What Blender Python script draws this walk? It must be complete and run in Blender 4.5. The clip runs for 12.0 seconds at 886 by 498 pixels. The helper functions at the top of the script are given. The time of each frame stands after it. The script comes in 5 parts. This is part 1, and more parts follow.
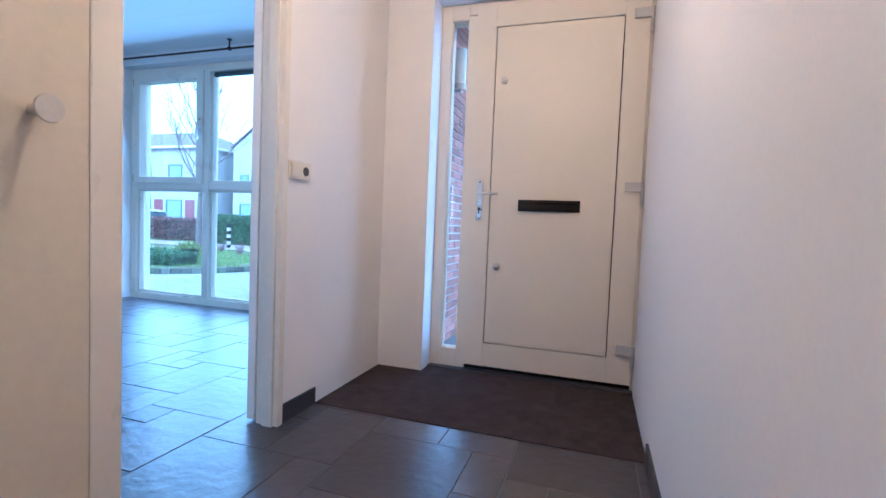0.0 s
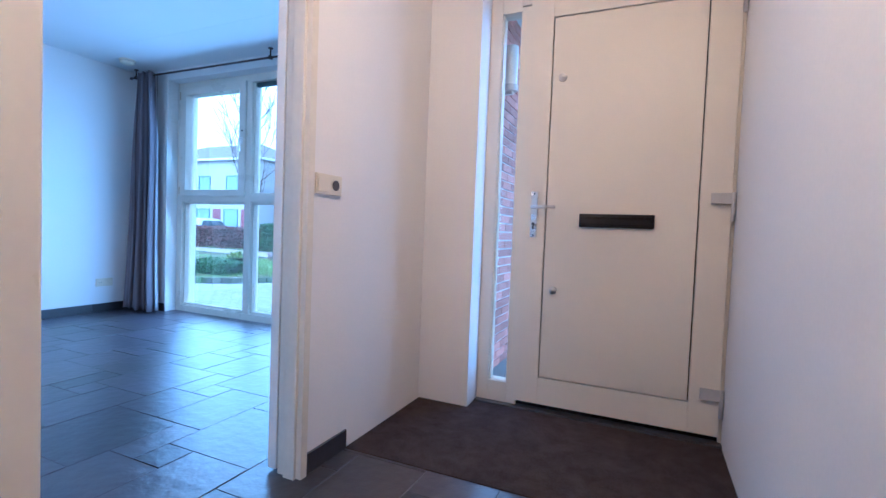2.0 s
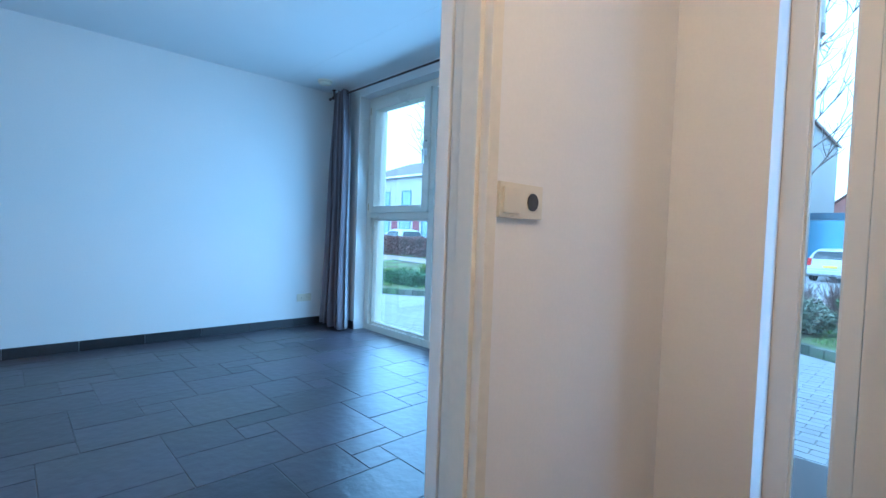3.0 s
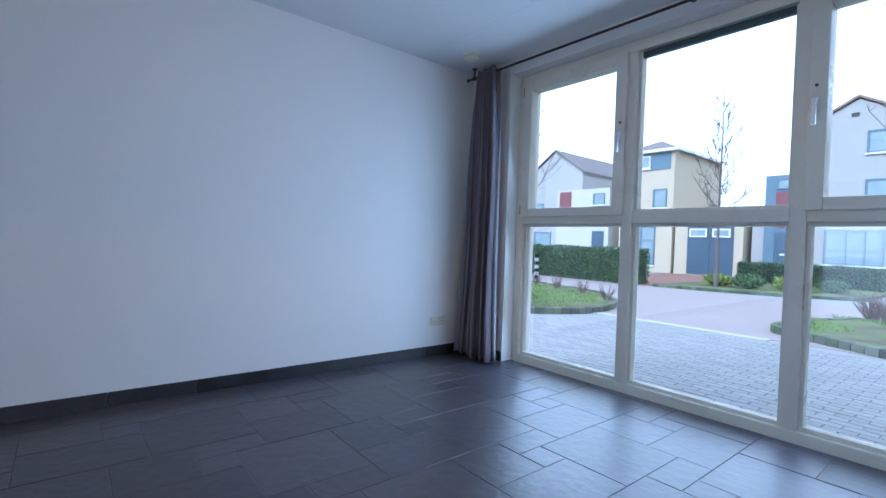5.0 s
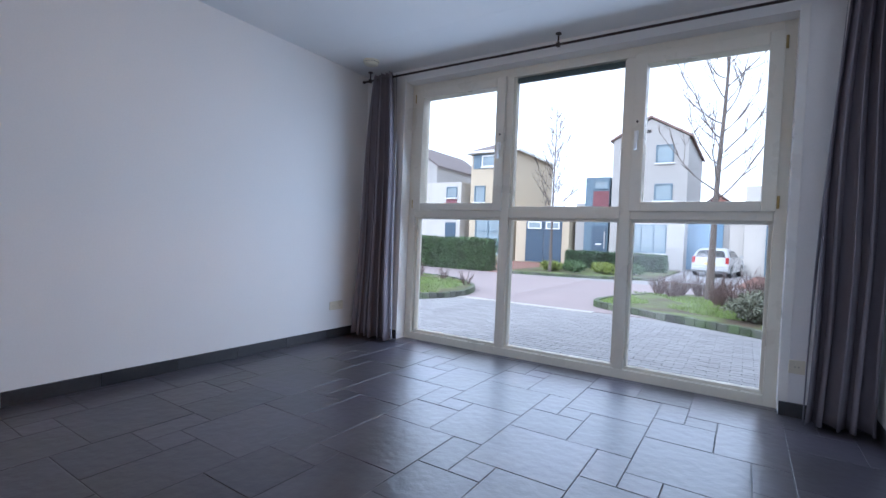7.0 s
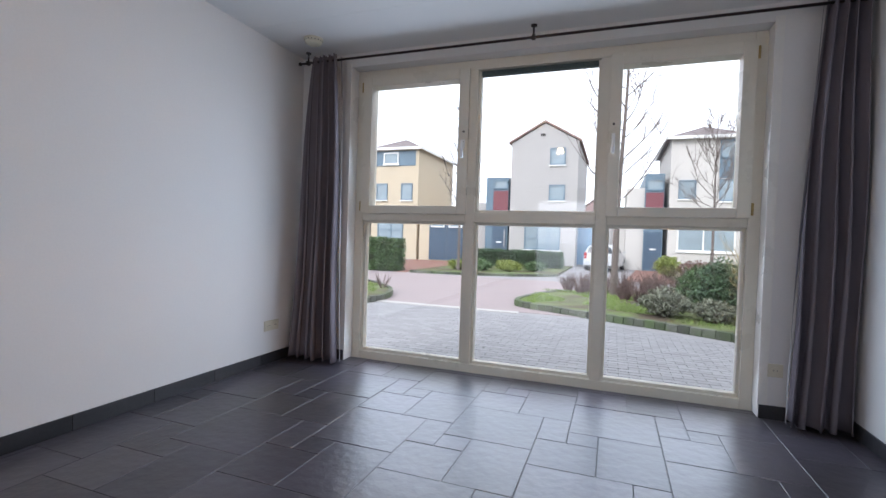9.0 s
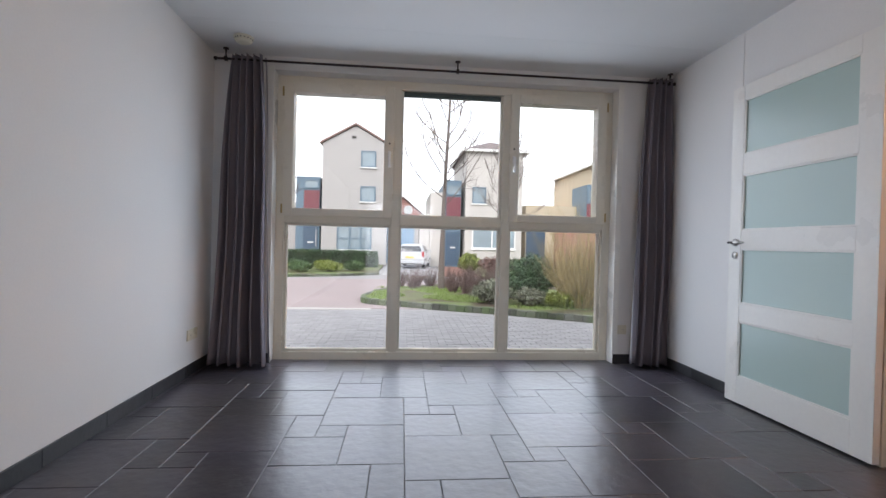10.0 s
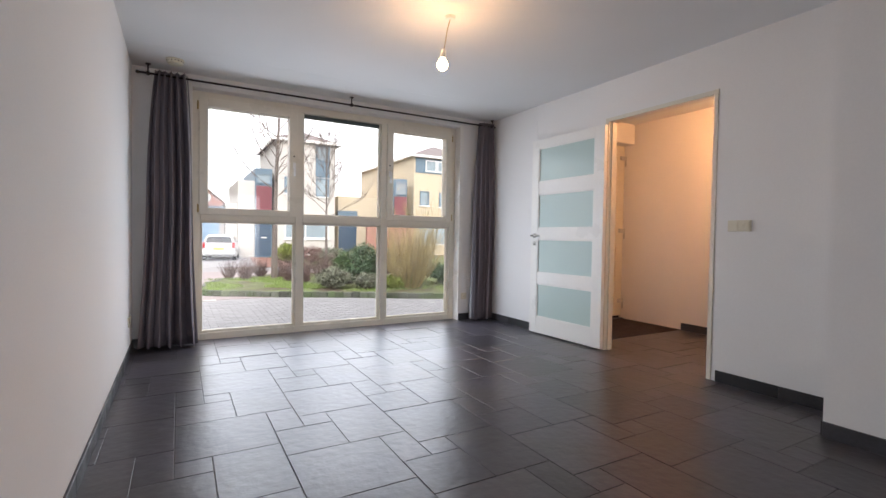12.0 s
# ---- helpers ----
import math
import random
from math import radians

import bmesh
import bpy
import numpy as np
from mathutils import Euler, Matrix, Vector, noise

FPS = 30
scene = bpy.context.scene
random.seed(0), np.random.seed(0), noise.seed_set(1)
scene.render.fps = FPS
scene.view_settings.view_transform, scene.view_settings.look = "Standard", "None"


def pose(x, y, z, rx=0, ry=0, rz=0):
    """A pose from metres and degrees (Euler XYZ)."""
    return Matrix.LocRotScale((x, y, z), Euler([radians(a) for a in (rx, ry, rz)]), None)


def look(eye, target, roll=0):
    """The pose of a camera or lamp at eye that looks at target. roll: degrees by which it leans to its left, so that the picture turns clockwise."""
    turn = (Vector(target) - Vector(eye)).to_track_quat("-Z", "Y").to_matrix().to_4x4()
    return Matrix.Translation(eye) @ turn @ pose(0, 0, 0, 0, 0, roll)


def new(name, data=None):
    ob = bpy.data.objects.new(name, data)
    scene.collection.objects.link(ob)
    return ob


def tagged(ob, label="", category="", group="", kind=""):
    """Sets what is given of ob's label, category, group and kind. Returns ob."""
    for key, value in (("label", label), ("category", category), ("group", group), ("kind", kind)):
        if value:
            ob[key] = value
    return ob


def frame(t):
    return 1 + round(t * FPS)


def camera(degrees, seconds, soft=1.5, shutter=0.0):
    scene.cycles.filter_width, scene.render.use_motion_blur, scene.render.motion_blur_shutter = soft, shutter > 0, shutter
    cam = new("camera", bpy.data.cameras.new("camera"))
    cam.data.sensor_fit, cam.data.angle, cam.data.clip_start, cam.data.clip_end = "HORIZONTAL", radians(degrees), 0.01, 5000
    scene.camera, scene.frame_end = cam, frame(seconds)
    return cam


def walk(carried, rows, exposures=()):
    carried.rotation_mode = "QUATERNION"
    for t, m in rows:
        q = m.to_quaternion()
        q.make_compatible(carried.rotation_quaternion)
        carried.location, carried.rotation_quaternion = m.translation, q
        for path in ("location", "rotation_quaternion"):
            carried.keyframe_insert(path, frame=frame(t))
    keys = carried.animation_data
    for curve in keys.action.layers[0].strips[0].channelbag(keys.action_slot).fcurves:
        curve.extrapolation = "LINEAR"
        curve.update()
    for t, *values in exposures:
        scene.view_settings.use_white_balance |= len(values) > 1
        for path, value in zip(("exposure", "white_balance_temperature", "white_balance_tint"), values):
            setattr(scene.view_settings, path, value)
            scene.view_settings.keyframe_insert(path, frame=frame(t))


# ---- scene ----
cam = camera(87.1, 12.0)
PATH = [
    (0, (0.421, 0.289, 0.958), (-0.203, 2.186, 0.858), 2.3),
    (0.5, (0.431, 0.292, 0.975), (-0.216, 2.181, 0.876), 2.4),
    (1, (0.435, 0.294, 0.986), (-0.219, 2.182, 0.891), 2.4),
    (1.5, (0.423, 0.369, 0.994), (-0.252, 2.249, 0.902), 2.3),
    (2, (0.304, 0.594, 1.015), (-0.507, 2.420, 0.938), 2.2),
    (2.5, (0.082, 0.902, 1.077), (-0.991, 2.588, 0.998), 2.2),
    (3, (-0.205, 1.233, 1.102), (-1.661, 2.603, 1.032), 2.1),
    (3.5, (-0.594, 1.339, 1.077), (-2.285, 2.405, 1.006), 2.1),
    (3.7, (-0.742, 1.373, 1.109), (-2.488, 2.343, 1.022), 1.8),
    (5.3, (-1.712, 0.810, 1.028), (-3.142, 2.207, 1.011), 2.0),
    (5.5, (-1.670, 0.652, 1.014), (-2.998, 2.148, 1.004), 1.9),
    (6, (-1.615, 0.424, 1.027), (-2.760, 2.064, 0.991), 1.5),
    (6.5, (-1.632, 0.401, 1.045), (-2.739, 2.066, 0.999), 1.5),
    (6.7, (-1.639, 0.404, 1.040), (-2.739, 2.073, 0.990), 2.0),
    (8.5, (-1.939, 0.593, 1.064), (-2.925, 2.333, 1.015), 1.9),
    (9, (-2.323, 0.540, 1.093), (-3.008, 2.419, 1.047), 1.9),
    (9.5, (-2.794, 0.306, 1.068), (-3.046, 2.290, 1.044), 1.6),
    (10, (-3.333, -0.067, 1.073), (-3.156, 1.925, 1.051), 1.4),
    (10.5, (-3.810, -0.369, 1.096), (-3.347, 1.577, 1.069), 0.9),
    (11, (-4.212, -0.698, 1.091), (-3.475, 1.160, 1.050), 0.9),
    (11.5, (-4.437, -0.962, 1.113), (-3.533, 0.822, 1.066), 0.7),
    (12, (-4.528, -1.116, 1.105), (-3.543, 0.624, 1.051), 0.9),
]
EXPOSURES = [
    (0.0, 1.55, 3720, 1), (2.0, 1.5, 3660, 3), (3.0, 1.28, 3750, -8), (3.7, 1.1, 4150, -3), (5.5, 0.9, 4850, 13), (6.5, 0.9, 5200, 16),
    (8.5, 0.95, 5800, 16), (9.5, 0.88, 6250, 17), (10.5, 0.84, 6480, 17), (12.0, 1.2, 6700, 18),
]
walk(cam, [(t, look(eye, target, roll)) for t, eye, target, roll in PATH], EXPOSURES)

# ---- world and lights ----
world = bpy.data.worlds.new("sky")
scene.world = world
world.use_nodes = True
wn, wl = world.node_tree.nodes, world.node_tree.links
wn.clear()
sky = wn.new("ShaderNodeTexSky")
sky.sky_type, sky.sun_disc = "NISHITA", False
sky.sun_elevation, sky.sun_rotation = radians(35), radians(200)
sky.air_density, sky.dust_density, sky.ozone_density = 1.0, 3.0, 1.0
hazy = wn.new("ShaderNodeHueSaturation")
hazy.inputs["Saturation"].default_value = 0.25
sky_bg = wn.new("ShaderNodeBackground")
sky_bg.inputs["Strength"].default_value = 0.15
wout = wn.new("ShaderNodeOutputWorld")
wl.new(sky.outputs[0], hazy.inputs["Color"])
cloud = wn.new("ShaderNodeMix")
cloud.data_type = "RGBA"
cloud.inputs[0].default_value = 0.82
cloud.inputs[7].default_value = (8.4, 8.7, 9.0, 1)
wl.new(hazy.outputs[0], cloud.inputs[6])
wl.new(cloud.outputs[2], sky_bg.inputs["Color"])
wl.new(sky_bg.outputs[0], wout.inputs["Surface"])


def lamp(name, kind, m, power, colour, **more):
    data = bpy.data.lights.new(name, kind)
    data.energy, data.color = power, colour
    for key, value in more.items():
        if key == "size":
            data.shape, data.size, data.size_y = "RECTANGLE", value[0], value[1]
        if key == "radius":
            data.shadow_soft_size = value
        if key == "angle":
            data.angle = radians(value)
    ob = new(name, data)
    ob.matrix_world = m
    return ob


# overcast winter sun, behind thin cloud
lamp("sun", "SUN", look((0, 0, 30), (3.5, 9, 24)), 0.8, (1.0, 0.95, 0.9), angle=20)
# daylight of the sky that enters by the large window and by the narrow pane beside the front door
for lz in (0.53, 1.26, 1.99):
    lamp("window_daylight", "AREA", look((-2.93, 3.93, lz), (-2.93, 2.93, lz - 0.32)), 7.3, (0.72, 0.87, 1.0), size=(2.75, 0.72))
lamp("sidelight_daylight", "AREA", look((-0.46, 3.16, 1.2), (-0.46, 0, 1.2)), 1.0, (0.7, 0.85, 1.0), size=(0.1, 2.0))
# daylight by the garden doors in the back wall: unseen, added as fill
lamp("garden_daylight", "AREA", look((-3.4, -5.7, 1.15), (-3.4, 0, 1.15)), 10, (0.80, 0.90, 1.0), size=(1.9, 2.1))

# ---- materials ----
def material(name, colour, rough=0.6, metal=0.0, vary=0.12, scale=6.0, fine=60.0, bump=0.15, depth=0.004, island=False, obj=False, spec=0.5,
             second=None, mixscale=2.0, stretch=(1, 1, 1), coat=0.0, rough_vary=0.1):
    """A surface with colour variation at two scales and fine relief, in metres."""
    m = bpy.data.materials.new(name)
    m.use_nodes = True
    n, l = m.node_tree.nodes, m.node_tree.links
    b = n["Principled BSDF"]
    co = n.new("ShaderNodeTexCoord")
    geo = n.new("ShaderNodeNewGeometry")
    mp = n.new("ShaderNodeMapping")
    mp.inputs["Scale"].default_value = stretch
    l.new(geo.outputs["Position"], mp.inputs["Vector"])
    big, small = n.new("ShaderNodeTexNoise"), n.new("ShaderNodeTexNoise")
    big.inputs["Scale"].default_value, big.inputs["Detail"].default_value = scale, 6
    small.inputs["Scale"].default_value, small.inputs["Detail"].default_value = fine, 4
    l.new(mp.outputs[0], big.inputs["Vector"])
    l.new(mp.outputs[0], small.inputs["Vector"])
    add = n.new("ShaderNodeMath")
    add.operation = "ADD"
    l.new(big.outputs["Fac"], add.inputs[0])
    l.new(small.outputs["Fac"], add.inputs[1])
    rng = n.new("ShaderNodeMapRange")
    rng.inputs["From Min"].default_value, rng.inputs["From Max"].default_value = 0.7, 1.3
    rng.inputs["To Min"].default_value, rng.inputs["To Max"].default_value = 1 - vary, 1 + vary
    l.new(add.outputs[0], rng.inputs["Value"])
    factor = rng.outputs[0]
    if island or obj:
        info = n.new("ShaderNodeObjectInfo") if obj else geo
        r2 = n.new("ShaderNodeMapRange")
        r2.inputs["To Min"].default_value, r2.inputs["To Max"].default_value = 1 - 2.2 * vary, 1 + 2.2 * vary
        l.new(info.outputs["Random" if obj else "Random Per Island"], r2.inputs["Value"])
        mul = n.new("ShaderNodeMath")
        mul.operation = "MULTIPLY"
        l.new(factor, mul.inputs[0])
        l.new(r2.outputs[0], mul.inputs[1])
        factor = mul.outputs[0]
    col = n.new("ShaderNodeRGB")
    col.outputs[0].default_value = (*colour, 1)
    base = col.outputs[0]
    if second:
        n3 = n.new("ShaderNodeTexNoise")
        n3.inputs["Scale"].default_value, n3.inputs["Detail"].default_value = mixscale, 8
        l.new(mp.outputs[0], n3.inputs["Vector"])
        r3 = n.new("ShaderNodeMapRange")
        r3.inputs["From Min"].default_value, r3.inputs["From Max"].default_value = 0.42, 0.62
        l.new(n3.outputs["Fac"], r3.inputs["Value"])
        mx = n.new("ShaderNodeMix")
        mx.data_type = "RGBA"
        mx.inputs[6].default_value, mx.inputs[7].default_value = (*colour, 1), (*second, 1)
        l.new(r3.outputs[0], mx.inputs[0])
        base = mx.outputs[2]
    tint = n.new("ShaderNodeVectorMath")
    tint.operation = "SCALE"
    l.new(base, tint.inputs[0])
    l.new(factor, tint.inputs["Scale"])
    l.new(tint.outputs[0], b.inputs["Base Color"])
    rr = n.new("ShaderNodeMapRange")
    rr.inputs["From Min"].default_value, rr.inputs["From Max"].default_value = 0.35, 0.65
    rr.inputs["To Min"].default_value, rr.inputs["To Max"].default_value = max(0.02, rough - rough_vary), min(1, rough + rough_vary)
    l.new(big.outputs["Fac"], rr.inputs["Value"])
    l.new(rr.outputs[0], b.inputs["Roughness"])
    b.inputs["Metallic"].default_value, b.inputs["Specular IOR Level"].default_value = metal, spec
    b.inputs["Coat Weight"].default_value = coat
    if bump:
        bp = n.new("ShaderNodeBump")
        bp.inputs["Strength"].default_value, bp.inputs["Distance"].default_value = bump, depth
        l.new(add.outputs[0], bp.inputs["Height"])
        l.new(bp.outputs[0], b.inputs["Normal"])
    return m


def glass(name, colour=(1, 1, 1), rough=0.0, ior=1.45):
    m = bpy.data.materials.new(name)
    m.use_nodes = True
    b = m.node_tree.nodes["Principled BSDF"]
    b.inputs["Base Color"].default_value = (*colour, 1)
    b.inputs["Transmission Weight"].default_value, b.inputs["Roughness"].default_value, b.inputs["IOR"].default_value = 1.0, rough, ior
    return m


def glow(name, colour, strength):
    m = bpy.data.materials.new(name)
    m.use_nodes = True
    b = m.node_tree.nodes["Principled BSDF"]
    b.inputs["Base Color"].default_value = (0.9, 0.85, 0.75, 1)
    b.inputs["Emission Color"].default_value, b.inputs["Emission Strength"].default_value = (*colour, 1), strength
    return m


WALL = material("wall_plaster", (0.78, 0.765, 0.75), 0.85, vary=0.02, scale=1.5, fine=90, bump=0.15, depth=0.002, spec=0.3)
CEIL = material("ceiling_plaster", (0.76, 0.755, 0.75), 0.9, vary=0.02, scale=2, fine=140, bump=0.3, depth=0.002, spec=0.2)
PVC = material("cream_plastic_frame", (0.75, 0.71, 0.61), 0.35, vary=0.02, scale=3, fine=30, bump=0.02)
DOORC = material("cream_front_door", (0.72, 0.67, 0.57), 0.42, vary=0.02, scale=2, fine=200, bump=0.05, depth=0.001)
PAINT = material("white_gloss_paint", (0.80, 0.78, 0.74), 0.35, vary=0.02, scale=3, fine=40, bump=0.04, depth=0.001)
CREAMW = material("aged_white_paint", (0.70, 0.65, 0.55), 0.4, vary=0.04, scale=3, fine=40, bump=0.05, depth=0.001)
SLATE = material("dark_slate_tile", (0.062, 0.055, 0.068), 0.31, vary=0.14, scale=5, fine=20, bump=0.36, depth=0.006, obj=True, rough_vary=0.018,
                 second=(0.058, 0.051, 0.051), mixscale=1.5)
SLATE_I = material("dark_slate_tile_far", (0.062, 0.055, 0.068), 0.31, vary=0.14, scale=5, fine=20, bump=0.36, depth=0.006, island=True, rough_vary=0.018,
                   second=(0.058, 0.051, 0.051), mixscale=1.5)
GROUT = material("grey_grout", (0.15, 0.148, 0.15), 0.9, vary=0.15, scale=8, fine=120)
SKIRT = material("slate_skirting", (0.035, 0.034, 0.037), 0.4, vary=0.2, scale=6, fine=50, bump=0.2, obj=True)
MAT = material("entrance_mat_fibre", (0.052, 0.040, 0.039), 0.95, vary=0.5, scale=14, fine=260, bump=1.0, depth=0.006, spec=0.1)
STEEL = material("brushed_steel", (0.62, 0.60, 0.57), 0.32, metal=1.0, vary=0.05, scale=20, fine=200, bump=0.04, depth=0.0005)
GREYP = material("grey_hinge_plastic", (0.50, 0.49, 0.48), 0.4, vary=0.03, bump=0.02)
BLACKG = material("black_gloss_plastic", (0.012, 0.011, 0.011), 0.15, vary=0.1, bump=0.01)
DARKM = material("dark_rod_metal", (0.045, 0.032, 0.030), 0.4, metal=0.6, vary=0.1, bump=0.02)
CLOTH = material("grey_curtain_cloth", (0.20, 0.176, 0.197), 0.9, vary=0.08, scale=4, fine=400, bump=0.3, depth=0.001, spec=0.15)
LINING = material("curtain_lining", (0.36, 0.35, 0.37), 0.9, vary=0.06, scale=4, fine=300, bump=0.2, depth=0.001, spec=0.15)
IVORY = material("ivory_switch_plastic", (0.68, 0.63, 0.50), 0.35, vary=0.02, bump=0.01)
# near-black imitates shade inside holes and recesses; also colours dark fittings
DARKHOLE = material("recess_shade_and_dark_fittings", (0.05, 0.045, 0.04), 0.6, vary=0.1, bump=0.02)
WHITEP = material("white_plastic", (0.74, 0.72, 0.67), 0.45, vary=0.02, bump=0.02)
WHITEF0 = material("white_handle_enamel", (0.88, 0.88, 0.87), 0.2, vary=0.01, bump=0.0)
BRASS = material("tarnished_brass", (0.45, 0.33, 0.14), 0.4, metal=0.9, vary=0.1, bump=0.05)
BLIND = material("dark_green_vent_strip", (0.09, 0.125, 0.125), 0.5, vary=0.1)
GLASS = glass("clear_glass", (0.97, 1.0, 0.985))
FROST = material("frosted_green_glass", (0.43, 0.55, 0.52), 0.28, vary=0.0, scale=3, fine=200, bump=0.0, depth=0.0005, rough_vary=0.0)
BULB = glow("warm_bulb", (1.0, 0.66, 0.32), 25)

# ---- mesh helpers ----
def box(bm, x0, x1, y0, y1, z0, z1, bevel=0.0, seg=2):
    vs = [bm.verts.new((x, y, z)) for x in (x0, x1) for y in (y0, y1) for z in (z0, z1)]
    fs = [bm.faces.new([vs[i] for i in q]) for q in ((0, 1, 3, 2), (4, 6, 7, 5), (0, 4, 5, 1), (2, 3, 7, 6), (0, 2, 6, 4), (1, 5, 7, 3))]
    if bevel:
        es = list({e for f in fs for e in f.edges})
        bmesh.ops.bevel(bm, geom=es, offset=bevel, segments=seg, affect="EDGES", profile=0.7)
    return vs


def cyl(bm, p, q, r0, r1=None, n=20, caps=True):
    """A round bar from p to q."""
    p, q = Vector(p), Vector(q)
    d = q - p
    m = Matrix.Translation((p + q) / 2) @ d.to_track_quat("Z", "Y").to_matrix().to_4x4()
    bmesh.ops.create_cone(bm, cap_ends=caps, segments=n, radius1=r0, radius2=r0 if r1 is None else r1, depth=d.length, matrix=m)


def ball(bm, c, r, sx=1, sy=1, sz=1, u=20, v=12):
    bmesh.ops.create_uvsphere(bm, u_segments=u, v_segments=v, radius=r, matrix=Matrix.Translation(c) @ Matrix.Diagonal((sx, sy, sz, 1)))


def solid(name, bm, mat, smooth=False):
    bmesh.ops.recalc_face_normals(bm, faces=bm.faces)
    me = bpy.data.meshes.new(name)
    bm.to_mesh(me)
    bm.free()
    me.materials.append(mat)
    if smooth:
        for p in me.polygons:
            p.use_smooth = True
    return new(name, me)


def part(name, bm, mat, parent, label="", smooth=False):
    ob = solid(name, bm, mat, smooth)
    ob.parent = parent
    if label:
        ob["label"] = label
    return ob


def bx(name, dims, mat, parent=None, label="", bevel=0.0):
    """One box as a mesh of its own."""
    bm = bmesh.new()
    box(bm, *dims, bevel=bevel)
    return part(name, bm, mat, parent, label) if parent else solid(name, bm, mat)


def thing(name, label, category, group="", kind="", at=(0, 0, 0)):
    ob = new(name)
    ob.empty_display_size = 0.1
    return tagged(ob, label, category, group, kind)


def structure(ob, label, category):
    return tagged(ob, label, category, "", "structure")


# ---- rooms: living room x -4.9..-1, hall x -0.9..0.66; fronts at y 3.94 and 3.0 ----
H = 2.6
FZ = 0.04                            # level of the finished floor
XL, XR, XH0, XH1 = -4.90, -0.985, -0.888, 0.66
XE = -0.70                           # outer face of the living room's bay
YW, YF, YB = 3.94, 3.00, -5.6        # inner faces of the window wall, the front wall of the hall and the back wall
WX0, WX1, WZ1 = -4.425, -1.435, 2.49   # window opening
DY0, DY1, DZ = 0.985, 1.985, 2.215      # doorway between hall and living room
BX, BY = -1.45, 0.055                # block that sticks out beside the doorway


def wall(name, boxes, label, mat=WALL):
    bm = bmesh.new()
    for b in boxes:
        box(bm, *b)
    return structure(solid(name, bm, mat), label, "wall")


wall("wall_west", [(XL - 0.25, XL, YB, YW + 0.36, -0.02, H)], "white plastered side wall of the empty living room")
wall("wall_window", [(XL, WX0, YW, YW + 0.36, -0.02, H), (WX1, XE, YW, YW + 0.36, -0.02, H), (WX0, WX1, YW, YW + 0.36, WZ1, H),
                     (WX0, WX1, YW + 0.10, YW + 0.36, -0.20, 0.0)], "white plastered wall around the large window")
wall("wall_partition", [(XR, XH0, DY1 + 0.03, YF, -0.02, H), (XR, XH0, BY, DY0 - 0.03, -0.02, H), (XR, XH0, DY0 - 0.03, DY1 + 0.03, DZ + 0.03, H)],
     "white plastered partition wall between living room and hall")
wall("wall_block", [(BX, XR, BY - 2.6, BY, -0.02, H)], "white plastered wall block beside the doorway")
wall("wall_inner_back", [(BX, XR, YB, BY - 2.6, -0.02, H)], "plain white wall at the back")
# bare opening for the unseen garden doors, where the fill lamp stands
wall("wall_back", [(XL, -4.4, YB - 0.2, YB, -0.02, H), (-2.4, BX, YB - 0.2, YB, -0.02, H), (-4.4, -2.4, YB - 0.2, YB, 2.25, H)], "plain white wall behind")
wall("wall_hall_front", [(XE, -0.585, YF, YF + 0.30, -0.02, H), (XH0 - 0.10, XE, YF, YW, -0.02, H), (-0.585, XH1, YF, YF + 0.30, 2.345, H)],
     "white plastered wall around the front door")
wall("wall_hall_east", [(XH1, XH1 + 0.25, -2.2, YF + 0.30, -0.02, H)], "white plastered side wall of the hall")
wall("wall_hall_back", [(XH0, XH1, -2.3, -2.1, -0.02, H), (XR, XH0, -2.3, BY, -0.02, H)], "plain white wall at the end of the hall")
wall("wall_meter_cupboard", [(-0.90, -0.455, DY0 - 0.09, DY0 - 0.036, 0, H), (-0.90, -0.455, -0.30, -0.24, 0, H), (-0.515, -0.455, -0.24, 0.890, 2.30, H)],
     "white walls of the cupboard in the hall")
c = bmesh.new()
box(c, XL - 0.25, XH1 + 0.25, YB - 0.2, 3.318, H, H + 0.2)
box(c, XL - 0.25, XH1 + 0.25, 3.3205, YW + 0.36, H, H + 0.2)
box(c, XL - 0.25, XH1 + 0.25, YB - 0.2, YW + 0.36, H + 0.201, H + 0.3)
ceiling = structure(solid("ceiling", c, CEIL), "white plastered concrete ceiling", "ceiling")
f = bmesh.new()
box(f, XL - 0.25, XH1 + 0.25, YB - 0.2, YW + 0.20, -0.25, FZ - 0.0028)
floor = structure(solid("floor", f, GROUT), "dark slate tile floor with thin grey joints", "floor")

# skirting tiles, each 0.45 m
sk = structure(new("baseboard"), "low dark slate skirting tiles along the walls", "baseboard")


def skirting(x0, y0, x1, y1, nx, ny, h=0.085, step=0.45):
    length = math.hypot(x1 - x0, y1 - y0)
    n = max(1, round(length / step))
    ux, uy = (x1 - x0) / length, (y1 - y0) / length
    for i in range(n):
        a, b = i * length / n + 0.0015, (i + 1) * length / n - 0.0015
        xa, ya, xb, yb = x0 + ux * a, y0 + uy * a, x0 + ux * b, y0 + uy * b
        bm = bmesh.new()
        box(bm, min(xa, xb, xa + nx * 0.011, xb + nx * 0.011), max(xa, xb, xa + nx * 0.011, xb + nx * 0.011),
            min(ya, yb, ya + ny * 0.011, yb + ny * 0.011), max(ya, yb, ya + ny * 0.011, yb + ny * 0.011), FZ, FZ + h, bevel=0.0015, seg=1)
        part("skirting_tile", bm, SKIRT, sk)


